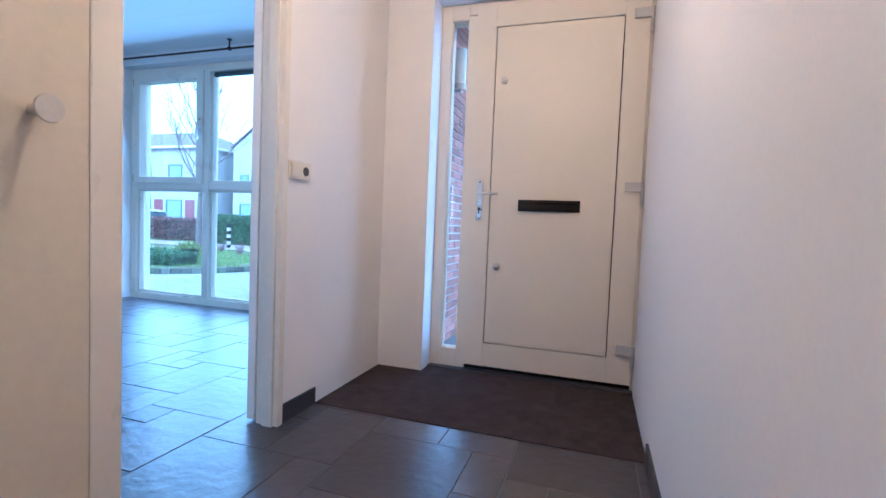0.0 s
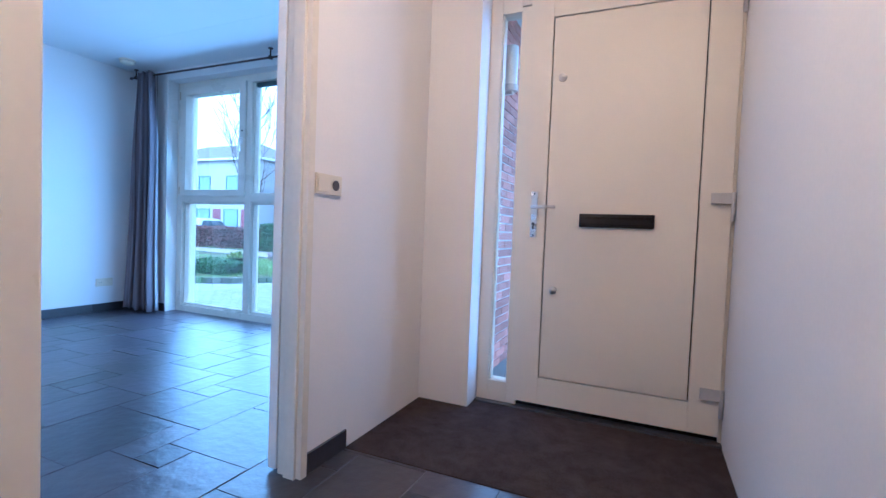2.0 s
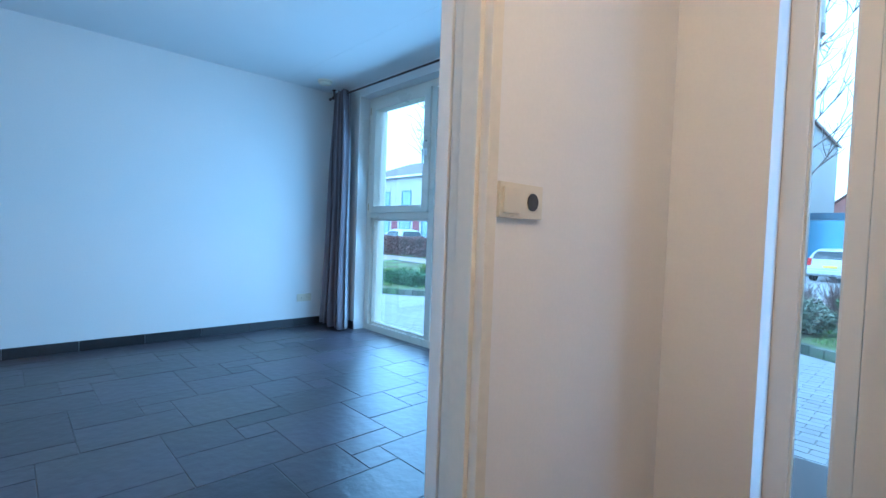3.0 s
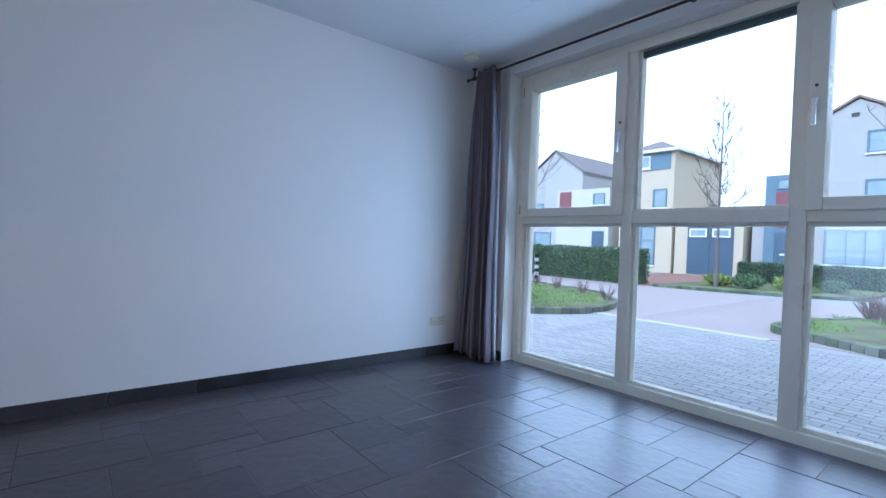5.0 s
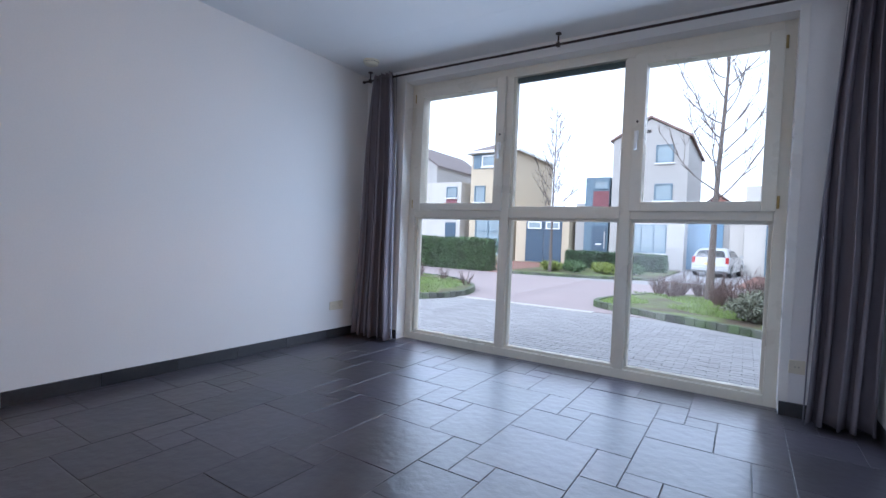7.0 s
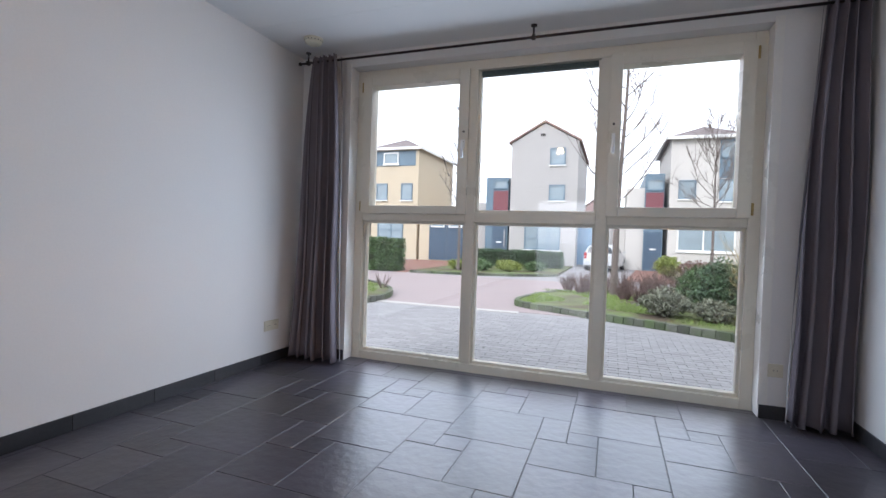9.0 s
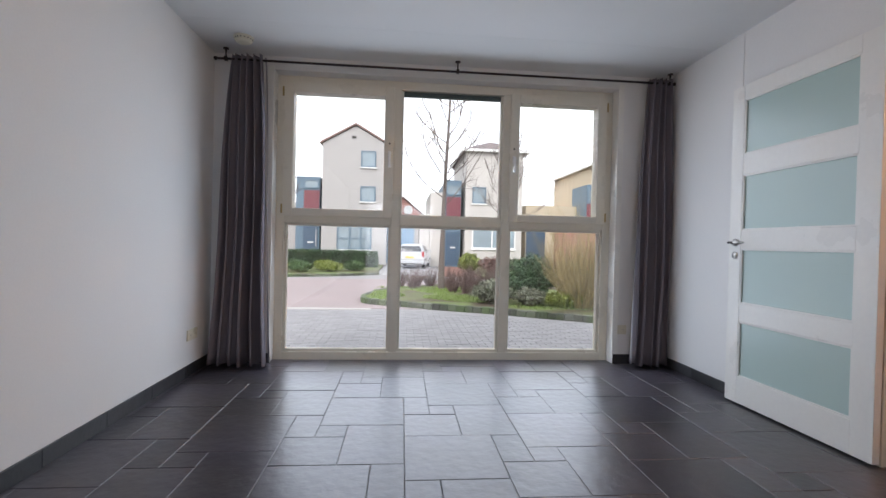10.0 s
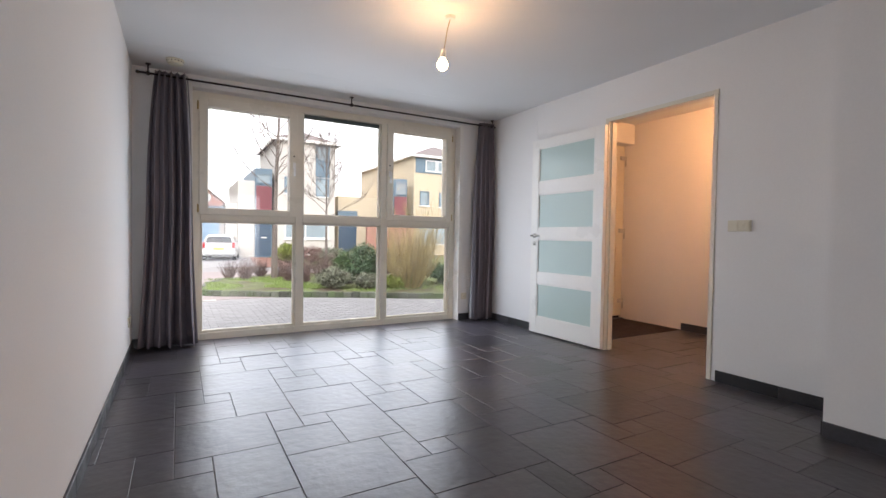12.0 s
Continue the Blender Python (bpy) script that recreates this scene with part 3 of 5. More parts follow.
# ---- switches and sockets: a plate with rockers or a socket well, on a wall facing nx or ny ----
def wallplate(name, m, kinds, label):
    ob = thing(name, label, "switch" if "rocker" in kinds else "socket")
    n = len(kinds)
    bm = bmesh.new()
    box(bm, -0.0405 * n, 0.0405 * n, -0.0405, 0.0405, 0, 0.010, bevel=0.003)
    part("plate", bm, IVORY, ob)
    for i, k in enumerate(kinds):
        cx = -0.0405 * n + 0.0405 + 0.081 * i
        bm = bmesh.new()
        if k == "rocker":
            vs = box(bm, cx - 0.030, cx + 0.030, -0.030, 0.030, 0.0105, 0.015, bevel=0.002)
            part("rocker", bm, IVORY, ob)
        else:
            cyl(bm, (cx, 0, 0.0105), (cx, 0, 0.0125), 0.021, n=28)
            part("socket_well", bm, DARKHOLE if k == "dark" else IVORY, ob)
            for s in (-0.0095, 0.0095):
                # hole shade painted as a raised near-black disc
                bm = bmesh.new()
                cyl(bm, (cx + s, 0, 0.0126), (cx + s, 0, 0.0135), 0.0028, n=10)
                part("pin_hole", bm, DARKHOLE, ob)
    ob.matrix_world = m
    return ob


wallplate("wall_switch", Matrix.Translation((XH0, 2.115, 1.182)) @ Matrix(((0, 0, 1, 0), (1, 0, 0, 0), (0, 1, 0, 0), (0, 0, 0, 1))), ["rocker", "dark"],
          "ivory plate with rocker switch and socket on the hall wall")
wallplate("wall_switch", Matrix.Translation((XR, 0.772, 1.215)) @ Matrix(((0, 0, -1, 0), (-1, 0, 0, 0), (0, 1, 0, 0), (0, 0, 0, 1))), ["rocker", "rocker"],
          "ivory double light switch on the living room wall")
wallplate("wall_socket", Matrix.Translation((XL, 3.60, 0.345)) @ Matrix(((0, 0, 1, 0), (1, 0, 0, 0), (0, 1, 0, 0), (0, 0, 0, 1))), ["well", "well"],
          "ivory double wall socket low beside the curtain")
wallplate("wall_socket", Matrix.Translation((-1.355, YW, 0.345)) @ Matrix(((-1, 0, 0, 0), (0, 0, -1, 0), (0, 1, 0, 0), (0, 0, 0, 1))), ["well"],
          "ivory wall socket low beside the window")

# ---- outside: ground, road, islands ----
GZ = -0.22
PAVE = material("pale_concrete_paving", (0.28, 0.27, 0.27), 0.85, vary=0.08, scale=1.2, fine=40, bump=0.3)
PAVER = material("pale_paver", (0.27, 0.265, 0.27), 0.85, vary=0.045, scale=2, fine=60, bump=0.3, obj=True)
PAVER_I = material("pale_paver_far", (0.27, 0.265, 0.27), 0.85, vary=0.045, scale=2, fine=60, bump=0.3, island=True)
ROAD = material("pink_grey_road_brick", (0.30, 0.245, 0.24), 0.85, vary=0.12, scale=0.8, fine=30, bump=0.3)
REDP = material("red_brick_path", (0.24, 0.12, 0.09), 0.85, vary=0.15, scale=2, fine=30, bump=0.3)
KERB = material("mossy_concrete_kerb", (0.12, 0.125, 0.10), 0.9, vary=0.2, scale=4, fine=40, bump=0.5, obj=True, second=(0.08, 0.11, 0.05), mixscale=3)
STRIP = material("pale_concrete_strip", (0.42, 0.40, 0.38), 0.85, vary=0.08, scale=2, fine=40)
LAWN = material("lawn_soil", (0.13, 0.17, 0.05), 0.95, vary=0.3, scale=3, fine=60, bump=0.8, depth=0.02, second=(0.09, 0.065, 0.04), mixscale=0.9)
BLADE = material("grass_blade", (0.20, 0.28, 0.075), 0.7, vary=0.2, scale=2, fine=20, bump=0, island=True)
LEAF = material("hedge_leaf", (0.075, 0.13, 0.045), 0.6, vary=0.2, scale=3, fine=20, bump=0, island=True)
LEAFB = material("dark_evergreen_leaf", (0.05, 0.095, 0.04), 0.6, vary=0.2, scale=3, fine=20, bump=0, island=True)
LEAFR = material("brown_beech_leaf", (0.15, 0.075, 0.06), 0.7, vary=0.2, scale=3, fine=20, bump=0, island=True)
LEAFG = material("grey_green_leaf", (0.16, 0.17, 0.12), 0.8, vary=0.2, scale=3, fine=20, bump=0, island=True)
LEAFY = material("yellow_green_leaf", (0.20, 0.24, 0.05), 0.7, vary=0.2, scale=3, fine=20, bump=0, island=True)
BARK = material("grey_brown_bark", (0.14, 0.115, 0.10), 0.9, vary=0.2, scale=6, fine=50, bump=0.6, depth=0.01, stretch=(1, 1, 0.3))
TWIG = material("purple_brown_twig", (0.15, 0.10, 0.09), 0.9, vary=0.2, scale=4, fine=30, bump=0, island=True)
WILLOW = material("golden_twig", (0.34, 0.27, 0.135), 0.8, vary=0.25, scale=4, fine=30, bump=0, island=True)

g = bmesh.new()
box(g, -400, 400, YW + 0.37, 800, GZ - 0.5, GZ)
box(g, -400, 400, -400, YW + 0.37, GZ - 0.5, GZ - 0.06)
ground = structure(solid("ground", g, PAVE), "pale concrete paved ground in front of the house", "ground")
g = bmesh.new()
box(g, -60, 60, 9.05, 16.3, GZ, GZ + 0.008)
structure(solid("road", g, ROAD), "street of pinkish grey brick", "road")
g = bmesh.new()
box(g, -7.0, -3.9, 8.85, 9.05, GZ, GZ + 0.014, bevel=0.004)
structure(solid("pavement", g, STRIP), "pale concrete strip at the edge of the paving", "pavement")


def slab(name, pts, z0, z1, mat, label, category):
    bm = bmesh.new()
    lo = [bm.verts.new((x, y, z0)) for x, y in pts]
    hi = [bm.verts.new((x, y, z1)) for x, y in pts]
    n = len(pts)
    bm.faces.new(hi)
    for i in range(n):
        bm.faces.new((lo[i], lo[(i + 1) % n], hi[(i + 1) % n], hi[i]))
    return structure(solid(name, bm, mat), label, category)


def smooth_line(pts, step):
    """Points every step along a polyline rounded by Catmull-Rom."""
    out = []
    for i in range(len(pts) - 1):
        p = [Vector(pts[max(0, min(len(pts) - 1, k))]) for k in (i - 1, i, i + 1, i + 2)]
        n = max(2, int((p[2] - p[1]).length / step))
        for k in range(n):
            t = k / n
            out.append(0.5 * (2 * p[1] + (p[2] - p[0]) * t + (2 * p[0] - 5 * p[1] + 4 * p[2] - p[3]) * t * t + (3 * p[1] - p[0] - 3 * p[2] + p[3]) * t ** 3))
    return out + [Vector(pts[-1])]


def kerb_row(pts, name, label, h=0.12):
    ob = structure(new(name), label, "kerb")
    line = smooth_line(pts, 0.16)
    for a, b in zip(line, line[1:]):
        d = b - a
        bm = bmesh.new()
        box(bm, 0.004, d.length - 0.004, -0.05, 0.05, GZ - 0.02, GZ + h + random.uniform(-0.008, 0.008), bevel=0.006, seg=1)
        k = part("kerb_block", bm, KERB, ob)
        k.matrix_world = pose(a.x, a.y, 0, 0, 0, math.degrees(math.atan2(d.y, d.x)))
    return line


front_edge = [(-3.5, 12.6), (-4.0, 11.2), (-4.1, 9.9), (-3.3, 9.35), (-2.4, 8.9), (-1.5, 8.5), (-0.7, 8.05), (0.4, 7.5), (2.6, 6.7), (6, 6.2)]
line1 = kerb_row(front_edge, "kerb_1", "mossy concrete kerb round the planted island")
island = slab("planting_bed_1", [tuple(p) for p in line1] + [(9, 7), (9, 13.4), (2, 14.0), (-2.0, 13.9)], GZ - 0.02, GZ + 0.10, LAWN, "grassy soil of the planted island", "ground")
left_edge = [(-16, 6.3), (-9.5, 6.9), (-7.9, 7.2), (-7.0, 8.2), (-6.8, 9.4), (-7.6, 10.9), (-9.6, 12.2), (-16, 13.2)]
line2 = kerb_row(left_edge, "kerb_2", "low concrete kerb round the lawn", h=0.12)
lawn2 = slab("planting_bed_2", [tuple(p) for p in line2], GZ - 0.02, GZ + 0.09, LAWN, "small lawn beside the paving", "ground")
far_edge = [(-60, 16.35), (-9.2, 16.35), (-7.9, 16.6), (-4.4, 18.3)]
line3 = kerb_row([(-9.4, 16.45), (-8.6, 16.5), (-6.2, 17.2), (-4.2, 18.6)], "kerb_3", "concrete kerb along the far gardens", h=0.10)
slab("planting_bed_3", [(-9.4, 16.5), (-8.6, 16.55), (-6.2, 17.25), (-4.3, 18.65), (-4.3, 25.9), (-9.3, 25.9)], GZ - 0.02, GZ + 0.08, LAWN, "front garden with low planting", "ground")
slab("planting_bed_4", [(-0.2, 17.0), (14, 16.6), (14, 25.9), (-0.2, 25.9)], GZ - 0.02, GZ + 0.08, LAWN, "front garden with shrubs", "ground")
slab("planting_bed_5", [(-40, 16.5), (-10.0, 16.5), (-10.6, 17.6), (-40, 17.6)], GZ - 0.02, GZ + 0.06, LAWN, "planted strip under the hedge", "ground")
slab("path_1", [(-13.4, 16.4), (-9.5, 16.4), (-9.5, 25.9), (-13.4, 25.9)], GZ, GZ + 0.012, REDP, "red brick drive in front of the garage", "path")
slab("path_2", [(-1.9, 18.2), (-0.25, 18.2), (-0.25, 25.9), (-1.2, 25.9)], GZ, GZ + 0.03, REDP, "red brick path with a low edge", "path")


# ---- plants ----
class Tubes:
    """Tapered branches gathered in one mesh."""

    def __init__(self):
        self.v, self.f = [], []

    def add(self, pts, r0, r1, n=5):
        k = len(self.v)
        for i, p in enumerate(pts):
            d = (pts[min(i + 1, len(pts) - 1)] - pts[max(i - 1, 0)]).normalized()
            a = d.orthogonal().normalized()
            b = d.cross(a)
            r = r0 + (r1 - r0) * i / (len(pts) - 1)
            self.v += [tuple(p + r * (a * math.cos(t) + b * math.sin(t))) for t in [2 * math.pi * q / n for q in range(n)]]
        for i in range(len(pts) - 1):
            for q in range(n):
                self.f.append((k + i * n + q, k + i * n + (q + 1) % n, k + (i + 1) * n + (q + 1) % n, k + (i + 1) * n + q))

    def put(self, name, mat, parent, label=""):
        me = bpy.data.meshes.new(name)
        me.from_pydata(self.v, [], self.f)
        me.materials.append(mat)
        for p in me.polygons:
            p.use_smooth = True
        ob = new(name, me)
        ob.parent = parent
        if label:
            ob["label"] = label
        return ob


def limb(rnd, p, d, length, bend, up, n):
    pts, d = [p.copy()], d.normalized()
    for _ in range(n):
        d = (d + Vector((rnd.gauss(0, bend), rnd.gauss(0, bend), rnd.gauss(0, bend) + up))).normalized()
        p = p + d * (length / n)
        pts.append(p.copy())
    return pts


def bare_tree(x, y, height, seed, label, r=0.09, spread=0.9, limbs=16, first=0.3):
    rnd = random.Random(seed)
    ob = thing("bare_tree", label, "tree", "bare street trees")
    trunk, crown = Tubes(), Tubes()
    tp = limb(rnd, Vector((x, y, GZ)), Vector((0, 0, 1)), height, 0.010, 0.06, 16)
    trunk.add(tp[:5], r * 1.2, r * 0.72, 10)
    trunk.add(tp[4:], r * 0.72, 0.010, 10)
    for k in range(limbs):
        h = first + (0.95 - first) * (k + rnd.random() * 0.5) / limbs
        i = min(15, int(h * 16))
        p = tp[i].lerp(tp[i + 1], h * 16 - i)
        a = k * 2.4 + rnd.uniform(-0.4, 0.4)
        L = height * (0.42 - 0.34 * (h - first) / (1 - first)) * rnd.uniform(0.75, 1.1) * spread
        b = limb(rnd, p, Vector((math.cos(a), math.sin(a), rnd.uniform(0.35, 0.8))), L, 0.10, 0.14, 9)
        crown.add(b, max(0.008, r * 0.34 * (1 - h * 0.75)), 0.004, 6)
        for q in range(rnd.randint(5, 8)):
            j = rnd.randint(2, 8)
            dd = (b[j] - b[j - 1]).normalized() + Vector((rnd.gauss(0, 0.6), rnd.gauss(0, 0.6), rnd.uniform(0, 0.6)))
            t = limb(rnd, b[j], dd, L * rnd.uniform(0.25, 0.5), 0.13, 0.08, 6)
            crown.add(t, 0.011, 0.005, 4)
            for w in range(2):
                dd = Vector((rnd.gauss(0, 0.7), rnd.gauss(0, 0.7), rnd.uniform(0.1, 0.8)))
                crown.add(limb(rnd, t[rnd.randint(2, 5)], dd, L * 0.16, 0.12, 0.05, 3), 0.0065, 0.003, 3)
    trunk.put("trunk", BARK, ob)
    crown.put("crown", BARK, ob, "thin bare branches")
    return ob


bare_tree(-2.27, 12.2, 7.4, 4, "bare young street tree with grey trunk on the planted island", r=0.08, limbs=26, first=0.31, spread=0.74)
bare_tree(-12.7, 13.0, 6.6, 9, "bare street tree with wide branches on the lawn", r=0.10, spread=1.25, first=0.28, limbs=20)
bare_tree(-8.0, 17.9, 6.6, 14, "slim bare tree in the far garden", r=0.06, spread=0.6, limbs=26, first=0.3)
bare_tree(0.75, 18.0, 5.8, 21, "small bare tree in front of the white house", r=0.06, spread=0.95, limbs=26, first=0.35)


def leafy(rnd, n, place, size):
    """n small leaves at the places that place() gives, with their outward way."""
    vs, fs = [], []
    for _ in range(n):
        p, out = place()
        a = Vector((rnd.gauss(0, 1), rnd.gauss(0, 1), rnd.gauss(0, 1)))
        u = (out.cross(a) + 0.5 * a).normalized() * size * rnd.uniform(0.6, 1.2)
        w = (out.normalized() * 0.7 + a * 0.5).normalized() * size * rnd.uniform(0.6, 1.2)
        k = len(vs)
        vs += [tuple(p), tuple(p + u * 0.5 + w * 0.5), tuple(p + w * 1.3), tuple(p - u * 0.5 + w * 0.5)]
        fs.append((k, k + 1, k + 2, k + 3))
    return vs, fs


def leaf_part(name, data, mat, parent):
    me = bpy.data.meshes.new(name)
    me.from_pydata(data[0], [], data[1])
    me.materials.append(mat)
    ob = new(name, me)
    ob.parent = parent
    return ob


def hedge(x0, x1, y0, y1, z1, mat, seed, label, n, size=0.05):
    rnd = random.Random(seed)
    ob = thing("hedge", label, "hedge")
    # solid near-black box paints the shade between the leaves; no branches modelled
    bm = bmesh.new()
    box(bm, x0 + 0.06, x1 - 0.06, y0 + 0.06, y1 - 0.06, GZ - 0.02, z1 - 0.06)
    part("branches", bm, HEDGE_SHADE, ob)

    def place():
        f = rnd.random()
        x, y, z = rnd.uniform(x0, x1), rnd.uniform(y0, y1), rnd.uniform(GZ, z1)
        if f < 0.55:
            y, o = y0 + 0.02, Vector((0, -1, 0.2))
        elif f < 0.85:
            z, o = z1 - 0.02, Vector((0, 0, 1))
        else:
            x, o = (x1 - 0.02, Vector((1, 0, 0))) if rnd.random() < 0.5 else (x0 + 0.02, Vector((-1, 0, 0)))
        p = Vector((x, y, z))
        return p + o * (0.07 * noise.noise(p * 2.2) + rnd.uniform(-0.06, 0.03)), o

    leaf_part("leaves", leafy(rnd, n, place, size), mat, ob)
    return ob


# almost black green: shade inside a hedge, put into the colour
HEDGE_SHADE = material("hedge_inside_shade", (0.02, 0.024, 0.012), 0.95, vary=0.3, scale=5, fine=40)
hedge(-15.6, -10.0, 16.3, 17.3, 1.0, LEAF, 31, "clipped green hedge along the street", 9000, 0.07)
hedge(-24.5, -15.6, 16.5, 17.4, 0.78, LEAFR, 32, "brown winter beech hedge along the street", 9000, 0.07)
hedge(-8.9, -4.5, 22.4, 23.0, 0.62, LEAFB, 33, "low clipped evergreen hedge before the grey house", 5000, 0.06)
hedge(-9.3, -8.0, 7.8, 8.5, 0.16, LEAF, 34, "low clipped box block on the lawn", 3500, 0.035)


def round_bush(x, y, rx, rz, mat, seed, label, n, size):
    rnd = random.Random(seed)
    ob = thing("shrub", label, "shrub")
    tw = Tubes()
    for k in range(26):
        a = rnd.uniform(0, 6.28)
        tw.add(limb(rnd, Vector((x + 0.05 * math.cos(a), y + 0.05 * math.sin(a), GZ + 0.06)), Vector((math.cos(a) * rnd.uniform(0.2, 1), math.sin(a) * rnd.uniform(0.2, 1), 1)),
                    rz * rnd.uniform(0.7, 1.05), 0.1, 0.02, 5), 0.012, 0.003, 4)
    tw.put("twigs", TWIG, ob)

    def place():
        d = Vector((rnd.gauss(0, 1), rnd.gauss(0, 1), rnd.gauss(0, 1))).normalized()
        s = (0.78 + 0.35 * noise.noise(d * 2.6 + Vector((seed, 0, 0)))) * rnd.uniform(0.55, 1.03)
        return Vector((x + d.x * rx * s, y + d.y * rx * s, GZ + 0.08 + rz * 0.5 + d.z * rz * 0.5 * s)), d

    leaf_part("leaves", leafy(rnd, n, place, size), mat, ob)
    return ob


round_bush(-0.42, 10.0, 0.62, 1.05, LEAFB, 41, "dark evergreen shrub on the island", 5000, 0.05)
round_bush(-0.75, 10.4, 0.5, 0.9, LEAF, 42, "green leafy shrub on the island", 3500, 0.05)
round_bush(-1.45, 9.4, 0.50, 0.52, LEAFG, 43, "grey green lavender shrub on the island", 4000, 0.04)
round_bush(-0.75, 9.1, 0.36, 0.40, LEAFG, 44, "small grey green shrub on the island", 2500, 0.04)
round_bush(1.7, 9.3, 0.9, 0.6, LEAFB, 45, "low dark ground cover on the island", 4500, 0.05)
round_bush(-0.1, 9.0, 0.45, 0.32, LEAFY, 46, "yellow green tuft on the island", 2200, 0.05)
round_bush(-0.3, 20.5, 0.55, 0.9, LEAFY, 47, "yellow green shrub at the front door", 2500, 0.07)
round_bush(-9.1, 9.2, 0.35, 0.5, LEAFY, 48, "loose green plant on the lawn", 1200, 0.05)
for k, (sx, sy) in enumerate(((-8.2, 18.6), (-7.2, 18.4), (-6.2, 19.0), (-5.3, 19.8), (-6.6, 20.2), (-7.8, 20.3))):
    round_bush(sx, sy, 0.55, 0.42, LEAF if k % 2 else LEAFY, 60 + k, "low mixed green planting in the far garden", 1100, 0.07)
for k, (sx, sy) in enumerate(((1.2, 18.6), (2.4, 18.2), (3.6, 18.9), (4.9, 18.3), (2.9, 20.0), (0.6, 19.8))):
    round_bush(sx, sy, 0.75, 0.75, LEAFR if k % 2 else LEAFG, 70 + k, "brownish winter shrub in the far garden", 1300, 0.07)


def twig_bush(x, y, height, width, stems, mat, seed, label, r=0.006, split=3):
    rnd = random.Random(seed)
    ob = thing("twiggy_shrub", label, "shrub")
    tw = Tubes()
    for k in range(stems):
        a, lean = rnd.uniform(0, 6.28), rnd.random() ** 0.8 * width / height
        p = Vector((x + 0.12 * width * math.cos(a) * (0.3 + rnd.random()), y + 0.12 * width * math.sin(a) * (0.3 + rnd.random()), GZ + 0.06))
        far = lean * height / width
        b = limb(rnd, p, Vector((math.cos(a) * lean, math.sin(a) * lean, 1)), height * rnd.uniform(0.45, 1.08) * (1.05 - 0.38 * far * far), 0.07, 0.02, 8)
        tw.add(b, r * rnd.uniform(0.8, 1.4), 0.0022, 4)
        for q in range(split):
            j = rnd.randint(2, 7)
            dd = (b[j] - b[j - 1]).normalized() + Vector((rnd.gauss(0, 0.3), rnd.gauss(0, 0.3), 0.2))
            tw.add(limb(rnd, b[j], dd, height * rnd.uniform(0.15, 0.35), 0.07, 0.05, 4), r * 0.6, 0.002, 3)
    tw.put("twigs", mat, ob)
    return ob


twig_bush(0.22, 8.85, 1.95, 1.5, 240, WILLOW, 80, "large bare shrub with dense golden twigs", r=0.006, split=5)
for k, (sx, sy) in enumerate(((-3.35, 12.7), (-2.9, 12.9), (-2.0, 12.6), (-1.5, 12.9), (-1.0, 12.5), (-1.75, 10.9), (-2.05, 11.4), (-0.2, 13.0), (0.5, 12.6), (1.3, 12.8),
                           (-3.0, 12.2), (-2.5, 13.1), (-1.2, 13.2), (-0.6, 12.9), (0.1, 12.4), (0.9, 13.2), (1.8, 12.3), (2.3, 12.9))):
    twig_bush(sx, sy, 0.55 + 0.05 * (k % 5), 0.46, 70, TWIG, 81 + k, "low bare purple brown shrub on the island", r=0.008)
for k, (sx, sy) in enumerate(((-8.6, 11.2), (-9.6, 11.5), (-7.4, 10.4), (-10.6, 11.8))):
    twig_bush(sx, sy, 0.42, 0.3, 26, TWIG, 101 + k, "small bare shrub on the lawn", r=0.006)

# grass of the lawns
grnd = random.Random(7)
gv, gf = [], []
zones = [(-4.0, -1.6, 9.3, 12.5, 9000), (-1.6, 1.5, 8.4, 12.0, 4000), (-12.5, -7.0, 7.4, 12.0, 12000)]
for x0, x1, y0, y1, n in zones:
    for _ in range(n):
        x, y = grnd.uniform(x0, x1), grnd.uniform(y0, y1)
        if x0 > -5 and y < 9.9 - 0.55 * (x + 4.1) * 0.78:
            continue
        if x0 < -5 and (y < 7.35 + max(0, (x + 8.2)) * 0.9 or y > 10.6 - 0.55 * (x + 7)):
            continue
        if noise.noise(Vector((x * 0.8, y * 0.8, 2))) < -0.18:
            continue
        h, a = grnd.uniform(0.03, 0.08), grnd.uniform(0, 6.28)
        w = 0.008
        k = len(gv)
        gv += [(x - w * math.cos(a), y - w * math.sin(a), GZ + 0.085), (x + w * math.cos(a), y + w * math.sin(a), GZ + 0.085),
               (x + grnd.gauss(0, 0.02), y + grnd.gauss(0, 0.02), GZ + 0.09 + h)]
        gf.append((k, k + 1, k + 2))
me = bpy.data.meshes.new("grass")
me.from_pydata(gv, [], gf)
me.materials.append(BLADE)
tagged(new("grass", me), "short green winter grass on the lawns", "grass", "", "stuff")

# striped bollard
bo = thing("bollard", "black and white banded street bollard", "bollard")
for k in range(7):
    bm = bmesh.new()
    cyl(bm, (-12.9, 14.6, GZ + k * 0.13), (-12.9, 14.6, GZ + (k + 1) * 0.13), 0.075, n=16)
    part("band", bm, STRIP if k % 2 else BLACKG, bo)
# big planter on the lawn
pl = bmesh.new()
cyl(pl, (-8.6, 8.75, GZ + 0.08), (-8.6, 8.75, GZ + 0.40), 0.16, 0.22, n=24)
tagged(solid("planter", pl, BLACKG), "dark round plant pot on the lawn", "planter")

